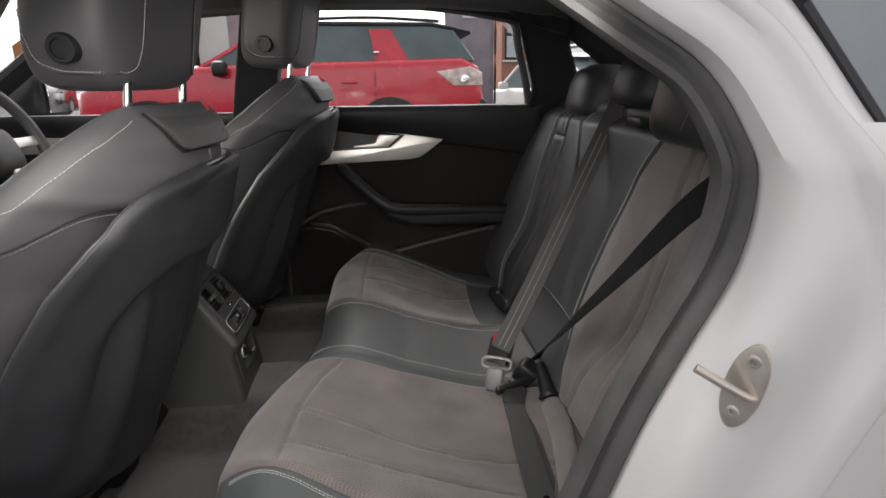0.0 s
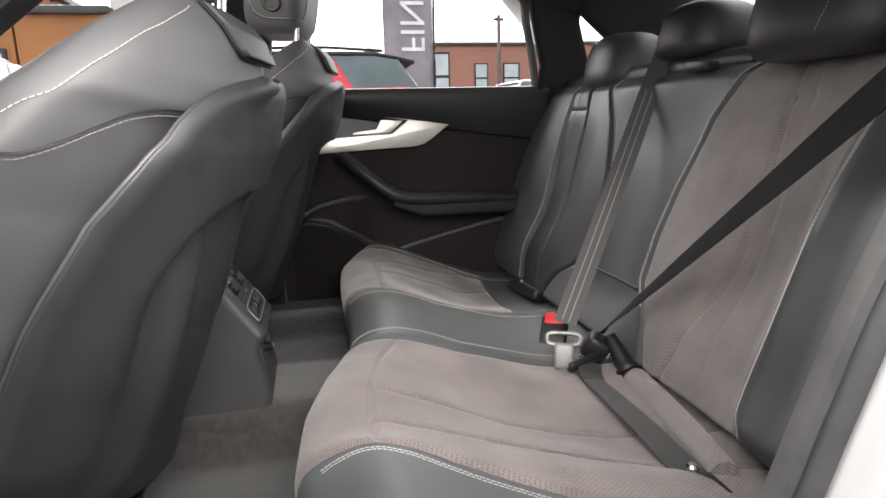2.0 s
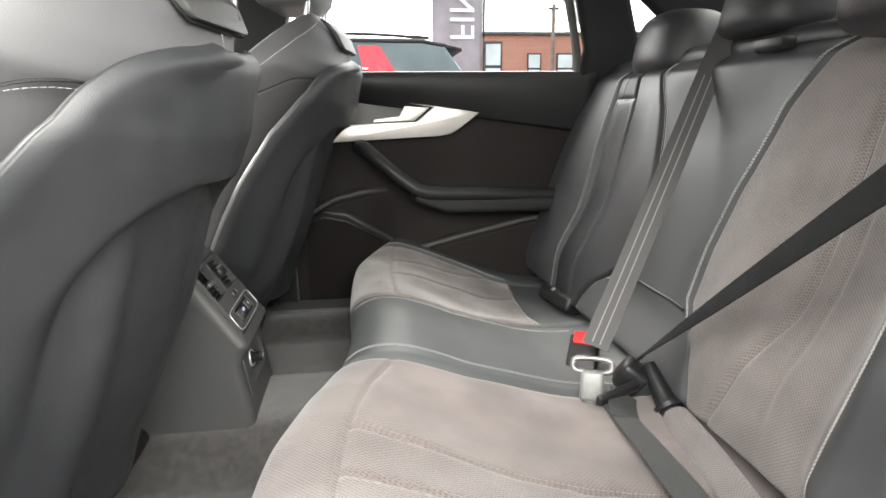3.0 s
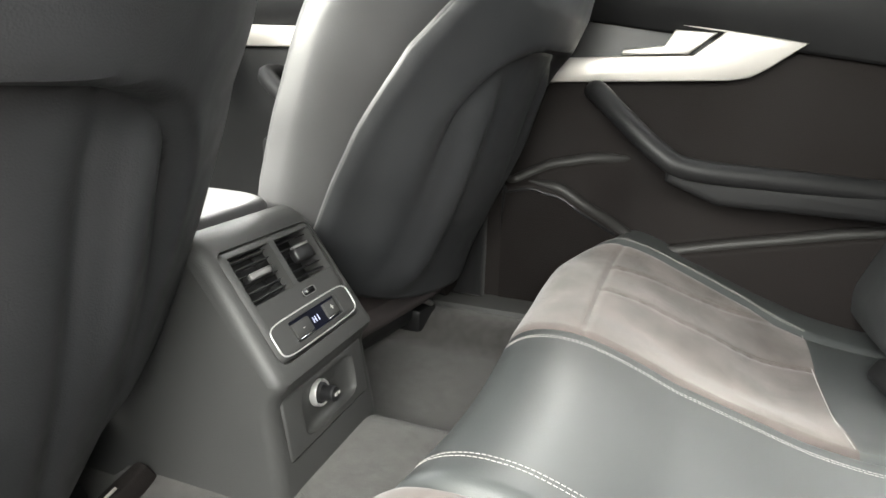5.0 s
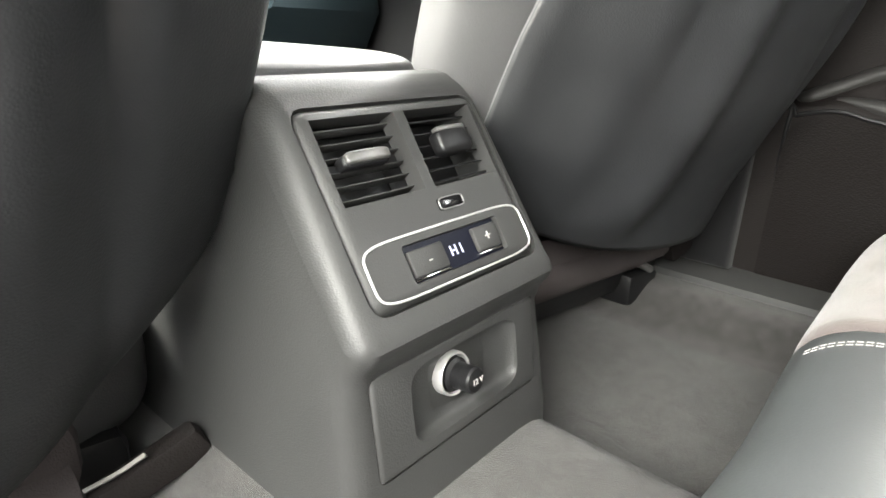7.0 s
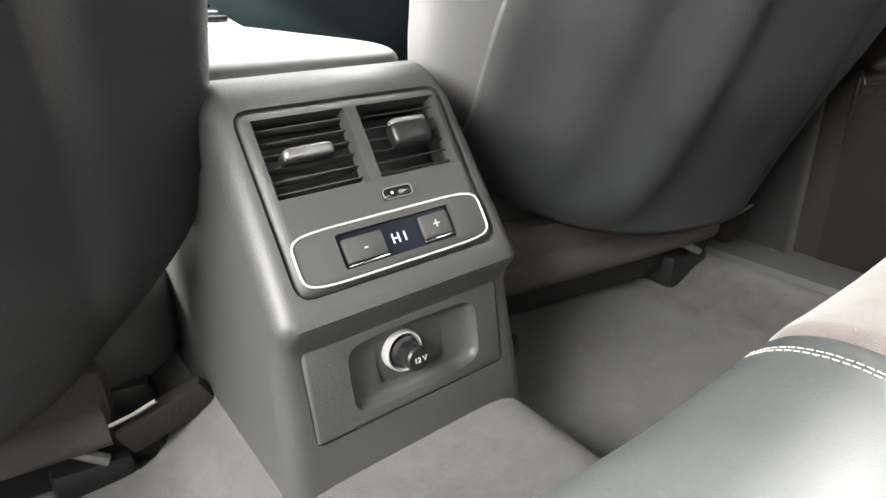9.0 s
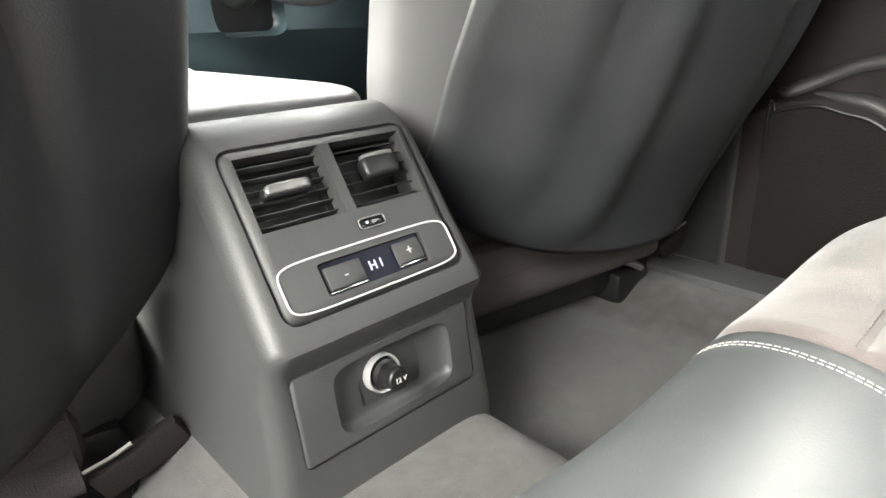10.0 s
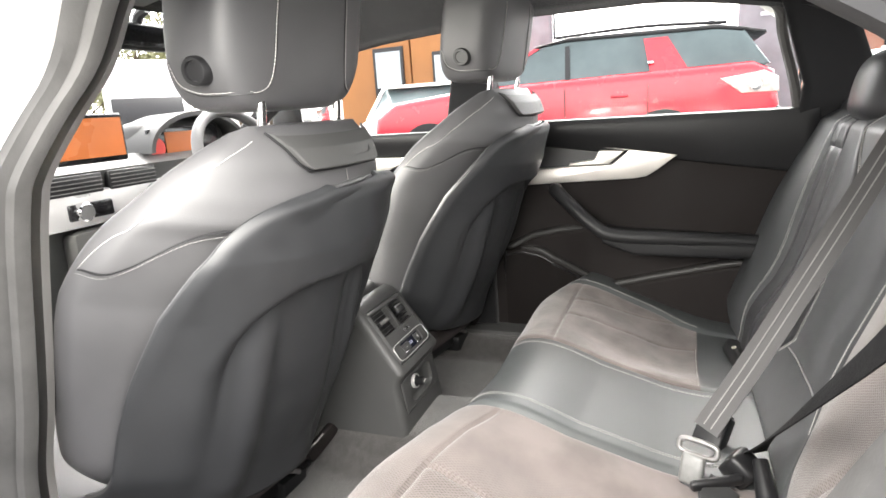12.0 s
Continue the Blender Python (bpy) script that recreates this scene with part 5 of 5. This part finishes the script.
part("door_skin", box((-0.6, 0.80, 0.64), (1.1, 0.12, 0.66), 0.02), WHITE, fd)
g = part("window_glass", sheet(lambda u, v: (-0.95 + 0.85 * u, 0.712 - 0.10 * v, 0.97 + 0.33 * v), 1, 1), GLASS, fd, smooth=False)
g.visible_shadow = False
mir = part("mirror_case", pillow((-0.84, 0.93, 1.045), (0.14, 0.25, 0.17), 0.5, 0.5), PLASTIC_D, fd, "black door mirror")
part("mirror_glass", box((-0.769, 0.93, 1.045), (0.006, 0.20, 0.125), 0.002), CHROME, mir)
# near front door, closed
nd = thing("front_door", "closed white passenger's door", "car door")
part("door_trim", box((-0.78, -0.72, 0.63), (0.86, 0.08, 0.68), 0.02), PLASTIC, nd)
part("door_skin", box((-0.80, -0.79, 0.63), (0.86, 0.08, 0.68), 0.02), WHITE, nd)

# ---- striker on the near jamb ----
strike = thing("door_striker", "zinc-plated steel door striker bolted to the jamb", "door striker")
SM = Matrix.Translation((0.711, -0.891, 0.781)) @ pose(0, 0, 0, 0, 0, -53) @ pose(0, 0, 0, 0, 13, 0)
pl = []
for i in range(40):
    a = i / 40 * 2 * math.pi
    pl.append((0.0190 * spw(math.cos(a), 1.15), 0.050 * spw(math.sin(a), 0.85)))
plate = extrude(pl, "y", -0.003, 0.003, 0.0012)
part("striker_plate", moved(plate, SM), STEEL, strike)
part("striker_bow", moved(tube([(0.013, -0.002, -0.006), (0.008, -0.010, -0.004), (-0.010, -0.020, 0.002), (-0.040, -0.032, 0.010)], 0.0048, n=16, seg=12), SM), STEEL, strike)
for z in (-0.031, 0.031):
    part("striker_bolt", moved(lathe([(0.0070, 0), (0.0070, 0.0008), (0.0058, 0.0014), (0.0036, 0.0014), (0.0030, -0.001), (0, -0.001)], (0, -0.003, z), (0, -1, 0), 24), SM), STEEL, strike, "recessed steel bolt")

# ---- dashboard ----
DASH = mat("dash_plastic", (0.085, 0.087, 0.085), 0.5, grain=0.3, grain_size=600, voronoi=True, dist=0.0004)
dash = thing("dashboard", "pale-lit dark dashboard with a screen", "dashboard")
part("dash_top", extrude([(-0.88, 0.90), (-0.86, 0.955), (-0.92, 0.985), (-1.15, 0.985), (-1.25, 0.95), (-1.25, 0.55), (-0.95, 0.55), (-0.90, 0.80)], "y", -0.70, 0.70, 0.03, 3), DASH, dash)
part("dash_strip", box((-0.868, -0.05, 0.862), (0.03, 0.95, 0.090), 0.008), SATIN, dash, "silver dashboard strip")
part("binnacle", pillow((-1.0, 0.40, 1.0), (0.16, 0.40, 0.16), 0.5, 0.6), PLASTIC, dash)
ARCH = [i / 20 * math.pi for i in range(21)]
part("binnacle_hood", extrude([(0.40 + 0.215 * math.cos(a), 0.98 + 0.118 * math.sin(a)) for a in ARCH] + [(0.40 - 0.200 * math.cos(a), 0.98 + 0.103 * math.sin(a)) for a in ARCH], "x", -1.03, -0.87), PLASTIC, dash)
SCREEN = mat("lit_screen", (0.45, 0.13, 0.035), 0.3, emit=0.03)
SCREEN2 = mat("lit_cluster", (0.55, 0.06, 0.05), 0.3, emit=0.08)
sc = part("screen", box((-0.86, -0.02, 1.036), (0.014, 0.215, 0.125), 0.006), GLOSS, dash, "tablet screen showing an orange picture")
part("screen_picture", box((-0.8515, -0.02, 1.038), (0.003, 0.195, 0.100)), SCREEN, sc)
cl = part("instrument_panel", box((-0.908, 0.36, 1.0), (0.01, 0.30, 0.10), 0.004), GLOSS, dash)
part("cluster_picture", box((-0.902, 0.335, 1.0), (0.003, 0.12, 0.075)), SCREEN, cl)
part("cluster_dial", lathe([(0.03, 0), (0.03, 0.002), (0, 0.002)], (-0.903, 0.240, 0.993), (1, 0, 0)), SCREEN2, cl)
for y0, y1 in ((-0.17, -0.01), (0.01, 0.17)):
    dv = part("dash_vent", box((-0.862, (y0 + y1) / 2, 0.925), (0.02, y1 - y0, 0.05), 0.004), PLASTIC_D, dash)
    for i in range(4):
        part("slat", box((-0.851, (y0 + y1) / 2, 0.909 + i * 0.0105), (0.006, y1 - y0 - 0.01, 0.002)), BUCKLE, dv)
part("climate_panel", box((-0.852, -0.06, 0.858), (0.012, 0.13, 0.042), 0.005), GLOSS, dash)
part("climate_dial", lathe([(0.024, 0), (0.024, 0.02), (0.02, 0.024), (0, 0.024)], (-0.85, -0.09, 0.858), (1, 0, 0)), CHROME, dash, "chrome climate dial")
part("lower_dash", box((-0.87, 0, 0.70), (0.06, 0.26, 0.22), 0.02), PLASTIC, dash)
knee = part("knee_panel", extrude([(-0.84, 0.90), (-0.80, 0.70), (-0.90, 0.52), (-1.0, 0.52), (-1.0, 0.90)], "y", 0.13, 0.70, 0.02), mat("teal_dark_plastic", (0.026, 0.044, 0.052), 0.5, grain=0.2), dash, "blue-black knee panel")
cut(knee, box((-0.80, 0.345, 0.750), (0.10, 0.150, 0.120), 0.028, 4))
# the recess's back is the same teal plastic; its shade is painted as black
part("knee_recess_shade", box((-0.848, 0.345, 0.750), (0.012, 0.150, 0.118), 0.005, 2), PLASTIC_D, dash, "back of the knee panel's recess, blackened for its shade")
st = thing("steering_wheel", "three-spoke black leather steering wheel", "steering wheel")
WM = Matrix.Translation((-0.660, 0.340, 0.920)) @ pose(0, 0, 0, 0, -24, 0)
rimp = [Vector((0, 0.183 * math.cos(a), 0.183 * math.sin(a))) for a in [i / 48 * 2 * math.pi for i in range(49)]]
part("rim", moved(tube(rimp, 0.0165, smooth=False, seg=12, up=(1, 0, 0)), WM), LEATHER, st)
part("hub", moved(pillow((-0.02, 0, -0.01), (0.06, 0.15, 0.13), 0.6, 0.7), WM), PLASTIC, st)
for a in (0, 180, 270):
    part("spoke", moved(box((-0.005, 0.12, 0), (0.012, 0.12, 0.03), 0.005, 2), WM @ pose(0, 0, 0, a, 0, 0)), ALU, st, "silver spoke")
part("column", moved(lathe([(0.05, 0), (0.06, 0.25)], (-0.02, 0, -0.01), (-1, 0, -0.1)), WM), PLASTIC, st)
rv = thing("rear_view_mirror", "black rear-view mirror hanging from the windscreen", "mirror")
part("mirror_case", pillow((-0.64, -0.02, 1.266), (0.035, 0.25, 0.065), 0.5, 0.4), PLASTIC_D, rv)
part("mirror_stem", tube([(-0.64, -0.02, 1.28), (-0.63, -0.02, 1.31), (-0.60, -0.02, 1.325)], 0.012, n=6), PLASTIC_D, rv)
part("mirror_glass", box((-0.623, -0.02, 1.266), (0.002, 0.22, 0.048), 0.001), GLOSS, rv)
for s in (-1, 1):
    vz = thing("sun_visor", "grey folded sun visor under the roof", "sun visor", "sun visors")
    part("visor_panel", box((-0.42, s * 0.32, 1.322), (0.16, 0.38, 0.018), 0.007, 2, pose(0, 0, 0, 0, -10, 0)), PLASTIC, vz)

# ---- outside: parked cars, banners, buildings ----
def suv(o):
    car = thing("parked_suv", "red off-road car with a black roof, parked alongside", "car")
    y0, y1 = 6.0, 7.9
    low = [(-3.12, 0.55), (-3.05, 0.95), (-2.75, 1.12), (-1.72, 1.22), (1.30, 1.28), (1.50, 1.18), (1.56, 0.85), (1.52, 0.45), (1.0, 0.40), (-2.9, 0.40)]
    part("body", extrude(low, "y", y0, y1, 0.10, 4), REDPAINT, car)
    house = [(-1.78, 1.19), (-0.98, 1.60), (-0.6, 1.66), (0.95, 1.645), (1.22, 1.59), (1.47, 1.24), (1.3, 1.19)]
    bm = extrude(house, "y", y0 + 0.04, y1 - 0.04, 0.05, 3)
    for v in bm.verts:
        k = max(0, (v.co.z - 1.15) / 0.55) * 0.16
        v.co.y += k if v.co.y < 6.9 else -k
    part("greenhouse", bm, DARKGLASS, car)
    roof = extrude([(-1.0, 1.61), (-0.6, 1.682), (0.95, 1.665), (1.25, 1.61), (1.2, 1.57), (0.95, 1.615), (-0.6, 1.632)], "y", y0 + 0.17, y1 - 0.17, 0.02, 2)
    part("roof", roof, PLASTIC_D, car, "black roof panel")
    for x in (-0.5, 0.9):
        part("roof_rail_foot", box((x, y0 + 0.25, 1.695), (0.06, 0.03, 0.03)), PLASTIC_D, car)
    part("roof_rail", tube([(-0.75, y0 + 0.25, 1.695), (0.2, y0 + 0.25, 1.722), (1.05, y0 + 0.25, 1.68)], 0.018, n=12), PLASTIC_D, car)

    def side(poly, name, m, lift=0.01, label=""):
        bm = extrude(poly, "y", 0, 0.02)
        for v in bm.verts:
            v.co.y += y0 + 0.04 - lift + max(0, (v.co.z - 1.15) / 0.55) * 0.16
        return part(name, bm, m, car, label, smooth=False)
    side([(0.30, 1.22), (0.70, 1.22), (0.47, 1.59), (0.22, 1.59)], "c_post", REDPAINT, 0.012, "red sloping rear side post")
    side([(-0.62, 1.22), (-0.56, 1.22), (-0.58, 1.59), (-0.63, 1.59)], "b_post", PLASTIC_D)
    side([(-1.74, 1.20), (-1.66, 1.20), (-0.92, 1.59), (-0.98, 1.60)], "a_post", REDPAINT)
    side([(-1.74, 1.195), (1.34, 1.255), (1.34, 1.235), (-1.74, 1.18)], "belt_trim", REDPAINT, 0.014)
    part("spoiler", extrude([(1.10, 1.64), (1.42, 1.57), (1.43, 1.54), (1.12, 1.59)], "y", y0 + 0.2, y1 - 0.2, 0.01), PLASTIC_D, car, "black roof spoiler")
    lamp = part("tail_lamp", extrude([(0.98, 1.13), (1.40, 1.18), (1.535, 1.11), (1.545, 0.97), (1.20, 0.97)], "y", y0 - 0.012, y0 + 0.3, 0.02), mat("lamp_lens", (0.65, 0.55, 0.50), 0.15, vary=0.35, vary_size=12), car, "clear and red tail lamp")
    part("lamp_unit", lathe([(0.05, 0), (0.05, 0.008), (0.03, 0.012), (0, 0.012)], (1.33, y0 - 0.012, 1.04), (0, -1, 0)), CHROME, lamp)
    part("bumper", extrude([(1.1, 0.40), (1.45, 0.42), (1.60, 0.55), (1.60, 0.80), (1.50, 0.86), (1.2, 0.80)], "y", y0 + 0.02, y1 - 0.02, 0.04), PLASTIC_D, car)
    part("door_handle", box((-0.02, y0 - 0.015, 1.02), (0.19, 0.03, 0.03), 0.01), REDPAINT, car)
    part("door_gap", box((0.28, y0 - 0.001, 0.85), (0.008, 0.012, 0.55)), PLASTIC_D, car, smooth=False)
    part("door_gap", box((-0.62, y0 - 0.001, 0.82), (0.008, 0.012, 0.62)), PLASTIC_D, car, smooth=False)
    part("badge", box((0.30, y0 + 0.055, 1.34), (0.07, 0.02, 0.03), 0.008), CHROME, car)
    part("door_mirror", pillow((-1.45, y0 - 0.08, 1.18), (0.16, 0.22, 0.17), 0.6, 0.6), PLASTIC_D, car)
    for x in (-2.3, 0.44):
        part("wheel_arch", lathe([(0.44, 0), (0.44, 0.03), (0.36, 0.03)], (x, y0 + 0.02, 0.42), (0, -1, 0), 36), PLASTIC_D, car)
        for yy, d in ((y0 - 0.0, -1), (y1, 1)):
            wh = part("wheel", lathe([(0.22, -0.1), (0.36, -0.2), (0.37, -0.06), (0.34, 0.0), (0.25, 0.01)], (x, yy, 0.37), (0, d, 0), 32), TYRE, car)
            part("rim", lathe([(0.25, 0.005), (0.22, -0.02), (0.05, 0.0), (0, 0.0)], (x, yy + d * 0.01, 0.37), (0, d, 0), 20), ALU, wh)
    car.scale = (1, 1, 1.04)
    return car


suv(None)


def saloon(name, label, m, paint, tall=0.0):
    car = thing(name, label, "car", "parked cars")
    low = [(-2.1, 0.45), (-2.15, 0.75), (-1.1, 0.92), (1.6, 0.95), (2.1, 0.88), (2.15, 0.5), (1.9, 0.3), (-1.9, 0.3)]
    part("body", moved(extrude(low, "y", -0.88, 0.88, 0.09, 3), m), paint, car)
    house = [(-1.15, 0.90), (-0.45, 1.36 + tall), (0.75, 1.40 + tall), (1.65, 0.93)]
    bm = extrude(house, "y", -0.80, 0.80, 0.05, 3)
    for v in bm.verts:
        v.co.y *= 1 - 0.22 * max(0, v.co.z - 0.92)
    part("windows", moved(bm, m), DARKGLASS, car)
    part("roof", moved(extrude([(-0.5, 1.37 + tall), (-0.3, 1.43 + tall), (0.7, 1.44 + tall), (0.95, 1.38 + tall), (0.7, 1.36 + tall)], "y", -0.62, 0.62, 0.03), m), paint, car)
    for s in (-1, 1):
        for a, b in (((-1.12, 0.91), (-0.45, 1.38 + tall)), ((0.12, 0.92), (0.08, 1.40 + tall)), ((1.62, 0.94), (0.8, 1.40 + tall))):
            pa = [(a[0], s * 0.80, a[1]), (b[0], s * (0.80 - 0.10 - 0.176 * tall), b[1])]
            part("post", moved(tube(pa, 0.03, smooth=False), m), paint, car)
        part("door_mirror", moved(pillow((-0.75, s * 0.93, 0.97), (0.12, 0.18, 0.13), 0.6, 0.6), m), paint, car)
        for x in (-1.35, 1.3):
            wh = part("wheel", moved(lathe([(0.2, -0.18), (0.32, -0.2), (0.33, -0.03), (0.22, 0.01)], (x, s * 0.88, 0.33), (0, s, 0), 28), m), TYRE, car)
            part("rim", moved(lathe([(0.22, 0.0), (0.18, -0.02), (0, 0.0)], (x, s * 0.885, 0.33), (0, s, 0), 18), m), ALU, wh)
    return car


saloon("parked_car", "white saloon parked beyond the red car", pose(3.6, 9.2, 0, 0, 0, -72), WHITE)
saloon("parked_car", "white van-like car standing further back", pose(5.6, 14.0, 0, 0, 0, 10), WHITE, 0.45)
saloon("parked_car", "white estate car on the far side of the yard", pose(8.8, 17.0, 0, 0, 0, 30), WHITE, 0.15)
saloon("parked_car", "silver-white car standing in front of the bonnet", pose(-7.5, 3.5, 0, 0, 0, 20), WHITE, 0.2)
saloon("parked_car", "white car with a teal glow on its glass", pose(-3.9, 10.2, 0, 0, 0, -80), WHITE, 0.1)


def banner(x, y, words, h, turn=0.0):
    b = thing("feather_banner", "tall grey feather banner with pale letters", "banner", "feather banners")
    FAB = mat("banner_cloth", (0.27, 0.25, 0.27), 0.9, grain=0.3, grain_size=300, vary=0.2, vary_size=3)

    def fn(u, v):
        z = 0.55 + (h - 0.55) * u
        wdt = 0.74 * (1 - max(0, (u - 0.82) / 0.18) ** 2 * 0.9)
        return (x - wdt * v, y + 0.03 * math.sin(v * 5 + u * 7), z)
    cl = part("cloth", sheet(fn, 20, 10), FAB, b)
    so = cl.modifiers.new("thick", "SOLIDIFY")
    so.thickness = 0.002
    part("pole", tube([(x + 0.02, y, 0.02), (x + 0.02, y, h * 0.5), (x, y, h * 0.85), (x - 0.3, y, h + 0.02)], 0.018, n=20), PLASTIC_D, b)
    part("foot", box((x, y, 0.03), (0.6, 0.6, 0.06), 0.02), PLASTIC_D, b)
    m = Matrix.Translation((x - 0.33, y - 0.045, 2.45)) @ Matrix(((0, -1, 0), (0, 0, -1), (1, 0, 0))).to_4x4() @ Matrix.Scale(-1, 4, (0, 1, 0))
    text_part("lettering", words, 0.52, m @ Matrix.Translation((0.55, 0, 0)), mat("banner_print", (0.75, 0.74, 0.80), 0.8), b, 0.002, "pale mirrored letters")
    return b


banner(2.06, 8.2, "FINANCE", 3.9)
banner(-1.2, 8.6, "PART", 3.9)


def brick_mat(name, a, b):
    m = bpy.data.materials.new(name)
    m.use_nodes = True
    n, l = m.node_tree.nodes, m.node_tree.links
    bs = n["Principled BSDF"]
    co, mp, br = n.new("ShaderNodeTexCoord"), n.new("ShaderNodeMapping"), n.new("ShaderNodeTexBrick")
    mp.inputs["Rotation"].default_value = (radians(90), 0, 0)
    br.inputs["Scale"].default_value = 4.0
    br.inputs["Color1"].default_value, br.inputs["Color2"].default_value, br.inputs["Mortar"].default_value = (*a, 1), (*b, 1), (0.45, 0.40, 0.36, 1)
    l.new(co.outputs["Object"], mp.inputs[0])
    l.new(mp.outputs[0], br.inputs["Vector"])
    l.new(br.outputs["Color"], bs.inputs["Base Color"])
    bs.inputs["Roughness"].default_value = 0.9
    return m


BRICK = brick_mat("red_brick", (0.36, 0.13, 0.075), (0.30, 0.10, 0.06))
TAN = mat("ochre_cladding", (0.36, 0.16, 0.06), 0.8, grain=0.3, grain_size=8, vary=0.15, vary_size=0.6)


def building(label, x0, x1, y, h, wallmat, wins, depth=8.0):
    b = thing("building", label, "building", "buildings round the yard")
    w = part("wall", box(((x0 + x1) / 2, y + depth / 2, h / 2), (x1 - x0, depth, h)), wallmat, b, smooth=False)
    part("roof", box(((x0 + x1) / 2, y + depth / 2, h + 0.08), (x1 - x0 + 0.3, depth + 0.3, 0.16), 0.03), PLASTIC, b)
    for x, z, ww, hh in wins:
        win = part("window", box((x, y - 0.02, z), (ww, 0.10, hh), 0.01), PLASTIC_D, b)
        part("window_sill", box((x, y - 0.08, z - hh / 2 - 0.05), (ww + 0.2, 0.2, 0.08), 0.01), WHITE, win)
        for k in (-1, 1):
            part("pane", box((x, y - 0.06, z + k * hh * 0.24), (ww * 0.82, 0.04, hh * 0.42)), mat("window_pane", (0.45, 0.50, 0.52), 0.15, vary=0.2, vary_size=1), win)
    return b


building("low red brick building with white-framed windows", 6.3, 17.5, 30, 4.7, BRICK,
         [(6.9, 3.2, 0.9, 2.4), (9.0, 3.1, 0.7, 1.5), (10.6, 3.1, 0.9, 1.5), (12.8, 3.1, 0.9, 1.5), (15.0, 3.1, 0.9, 1.5)])
building("tall ochre-clad workshop with a dark door", -7.4, -5.45, 13, 4.0, TAN, [(-6.0, 1.6, 0.8, 2.0)], depth=4.0)
building("low ochre-clad workshop beside the tall one", -5.4, -3.75, 13, 3.25, TAN, [(-4.5, 1.5, 0.7, 1.8)], depth=4.0)
building("white rendered workshop beside the ochre ones", -3.65, -2.9, 13.2, 4.6, mat("white_render", (0.62, 0.61, 0.58), 0.9, grain=0.3, grain_size=20, vary=0.12, vary_size=0.8), [], depth=4.0)
building("grey storage shed across the yard", 8.0, 26.0, -22, 4.2, mat("grey_cladding", (0.35, 0.36, 0.36), 0.7, vary=0.1), [(12, 2.0, 2.0, 1.5)], depth=-6.0)


def pole(x, y, h, r=0.09):
    p = thing("utility_pole", "weathered wooden utility pole", "pole", "poles")
    part("shaft", lathe([(r * 1.2, 0), (r, h)], (x, y, 0), seg=12), mat("pole_wood", (0.16, 0.13, 0.11), 0.9, vary=0.3), p)
    part("cap", box((x, y, h - 0.2), (0.5, 0.12, 0.12)), PLASTIC_D, p)


pole(9.65, 29, 6.0)
pole(13.2, 29.2, 6.2, 0.05)
pole(11.4, 28.5, 6.4, 0.05)
# trees ahead of the bonnet
LEAF = mat("leaves", (0.24, 0.24, 0.13), 0.7, vary=0.4, vary_size=3)
BARK = mat("bark", (0.10, 0.08, 0.06), 0.95, grain=0.6, grain_size=30, vary=0.3)


def tree(x, y, h, seed):
    r = random.Random(seed)
    t = thing("tree", "broad green tree beyond the yard", "tree", "trees")
    limbs = [lathe([(0.22, 0), (0.16, h * 0.35), (0.08, h * 0.75), (0.02, h * 0.95)], (x, y, 0), seg=10)]
    cents = []
    for i in range(14):
        a, z = r.uniform(0, 6.28), h * r.uniform(0.3, 0.75)
        q = Vector((x + math.cos(a) * h * r.uniform(0.15, 0.3), y + math.sin(a) * h * r.uniform(0.15, 0.3), z + h * r.uniform(0.08, 0.22)))
        limbs.append(tube([(x, y, z), q], lambda u: 0.05 * (1 - u * 0.7), smooth=False, seg=6))
        cents.append(q)
    part("trunk", join(*limbs), BARK, t)
    bm = bmesh.new()
    for c in cents:
        for k in range(230):
            d = Vector((r.gauss(0, 1), r.gauss(0, 1), r.gauss(0, 0.8))) * h * 0.075
            p = c + d
            n1 = Vector((r.uniform(-1, 1), r.uniform(-1, 1), r.uniform(-1, 1))).normalized() * 0.12
            n2 = n1.orthogonal().normalized() * 0.07
            bm.faces.new([bm.verts.new(p - n1), bm.verts.new(p + n2), bm.verts.new(p + n1), bm.verts.new(p - n2)])
    part("crown", bm, LEAF, t, smooth=False)


for i, (x, y, h) in enumerate([(-26, 36, 6.5), (-30, 38, 8), (-25, 19.5, 7.0), (-27, 25, 7.5), (-24, 30, 6.5)]):
    tree(x, y, h, i)


def box_van(m):
    v = thing("parked_van", "white box van standing beyond the bonnet", "van", "parked cars")
    part("body", moved(box((0, 1.2, 1.85), (2.1, 3.6, 2.7), 0.08), m), WHITE, v)
    part("cab", moved(extrude([(-2.3, 0.45), (-2.35, 1.1), (-1.9, 1.3), (-1.2, 2.25), (-0.6, 2.35), (-0.6, 0.45)], "x", -1.0, 1.0, 0.06), m), WHITE, v)
    part("windscreen", moved(box((0, -1.57, 1.79), (1.7, 0.04, 0.95), 0.01, 2, pose(0, 0, 0, -36, 0, 0)), m), GLOSS, v, "dark windscreen")
    for sx in (-1, 1):
        part("headlight", moved(box((sx * 0.78, -2.33, 0.98), (0.34, 0.06, 0.2), 0.02), m), SATIN, v)
        for y in (-1.45, 1.9):
            part("wheel", moved(lathe([(0.36, 0), (0.36, 0.22), (0.2, 0.24), (0, 0.2)], (sx * 0.82, y, 0.36), (sx, 0, 0), 24), m), PLASTIC_D, v)


box_van(pose(-13.6, 12.4, 0, 0, 0, 46))
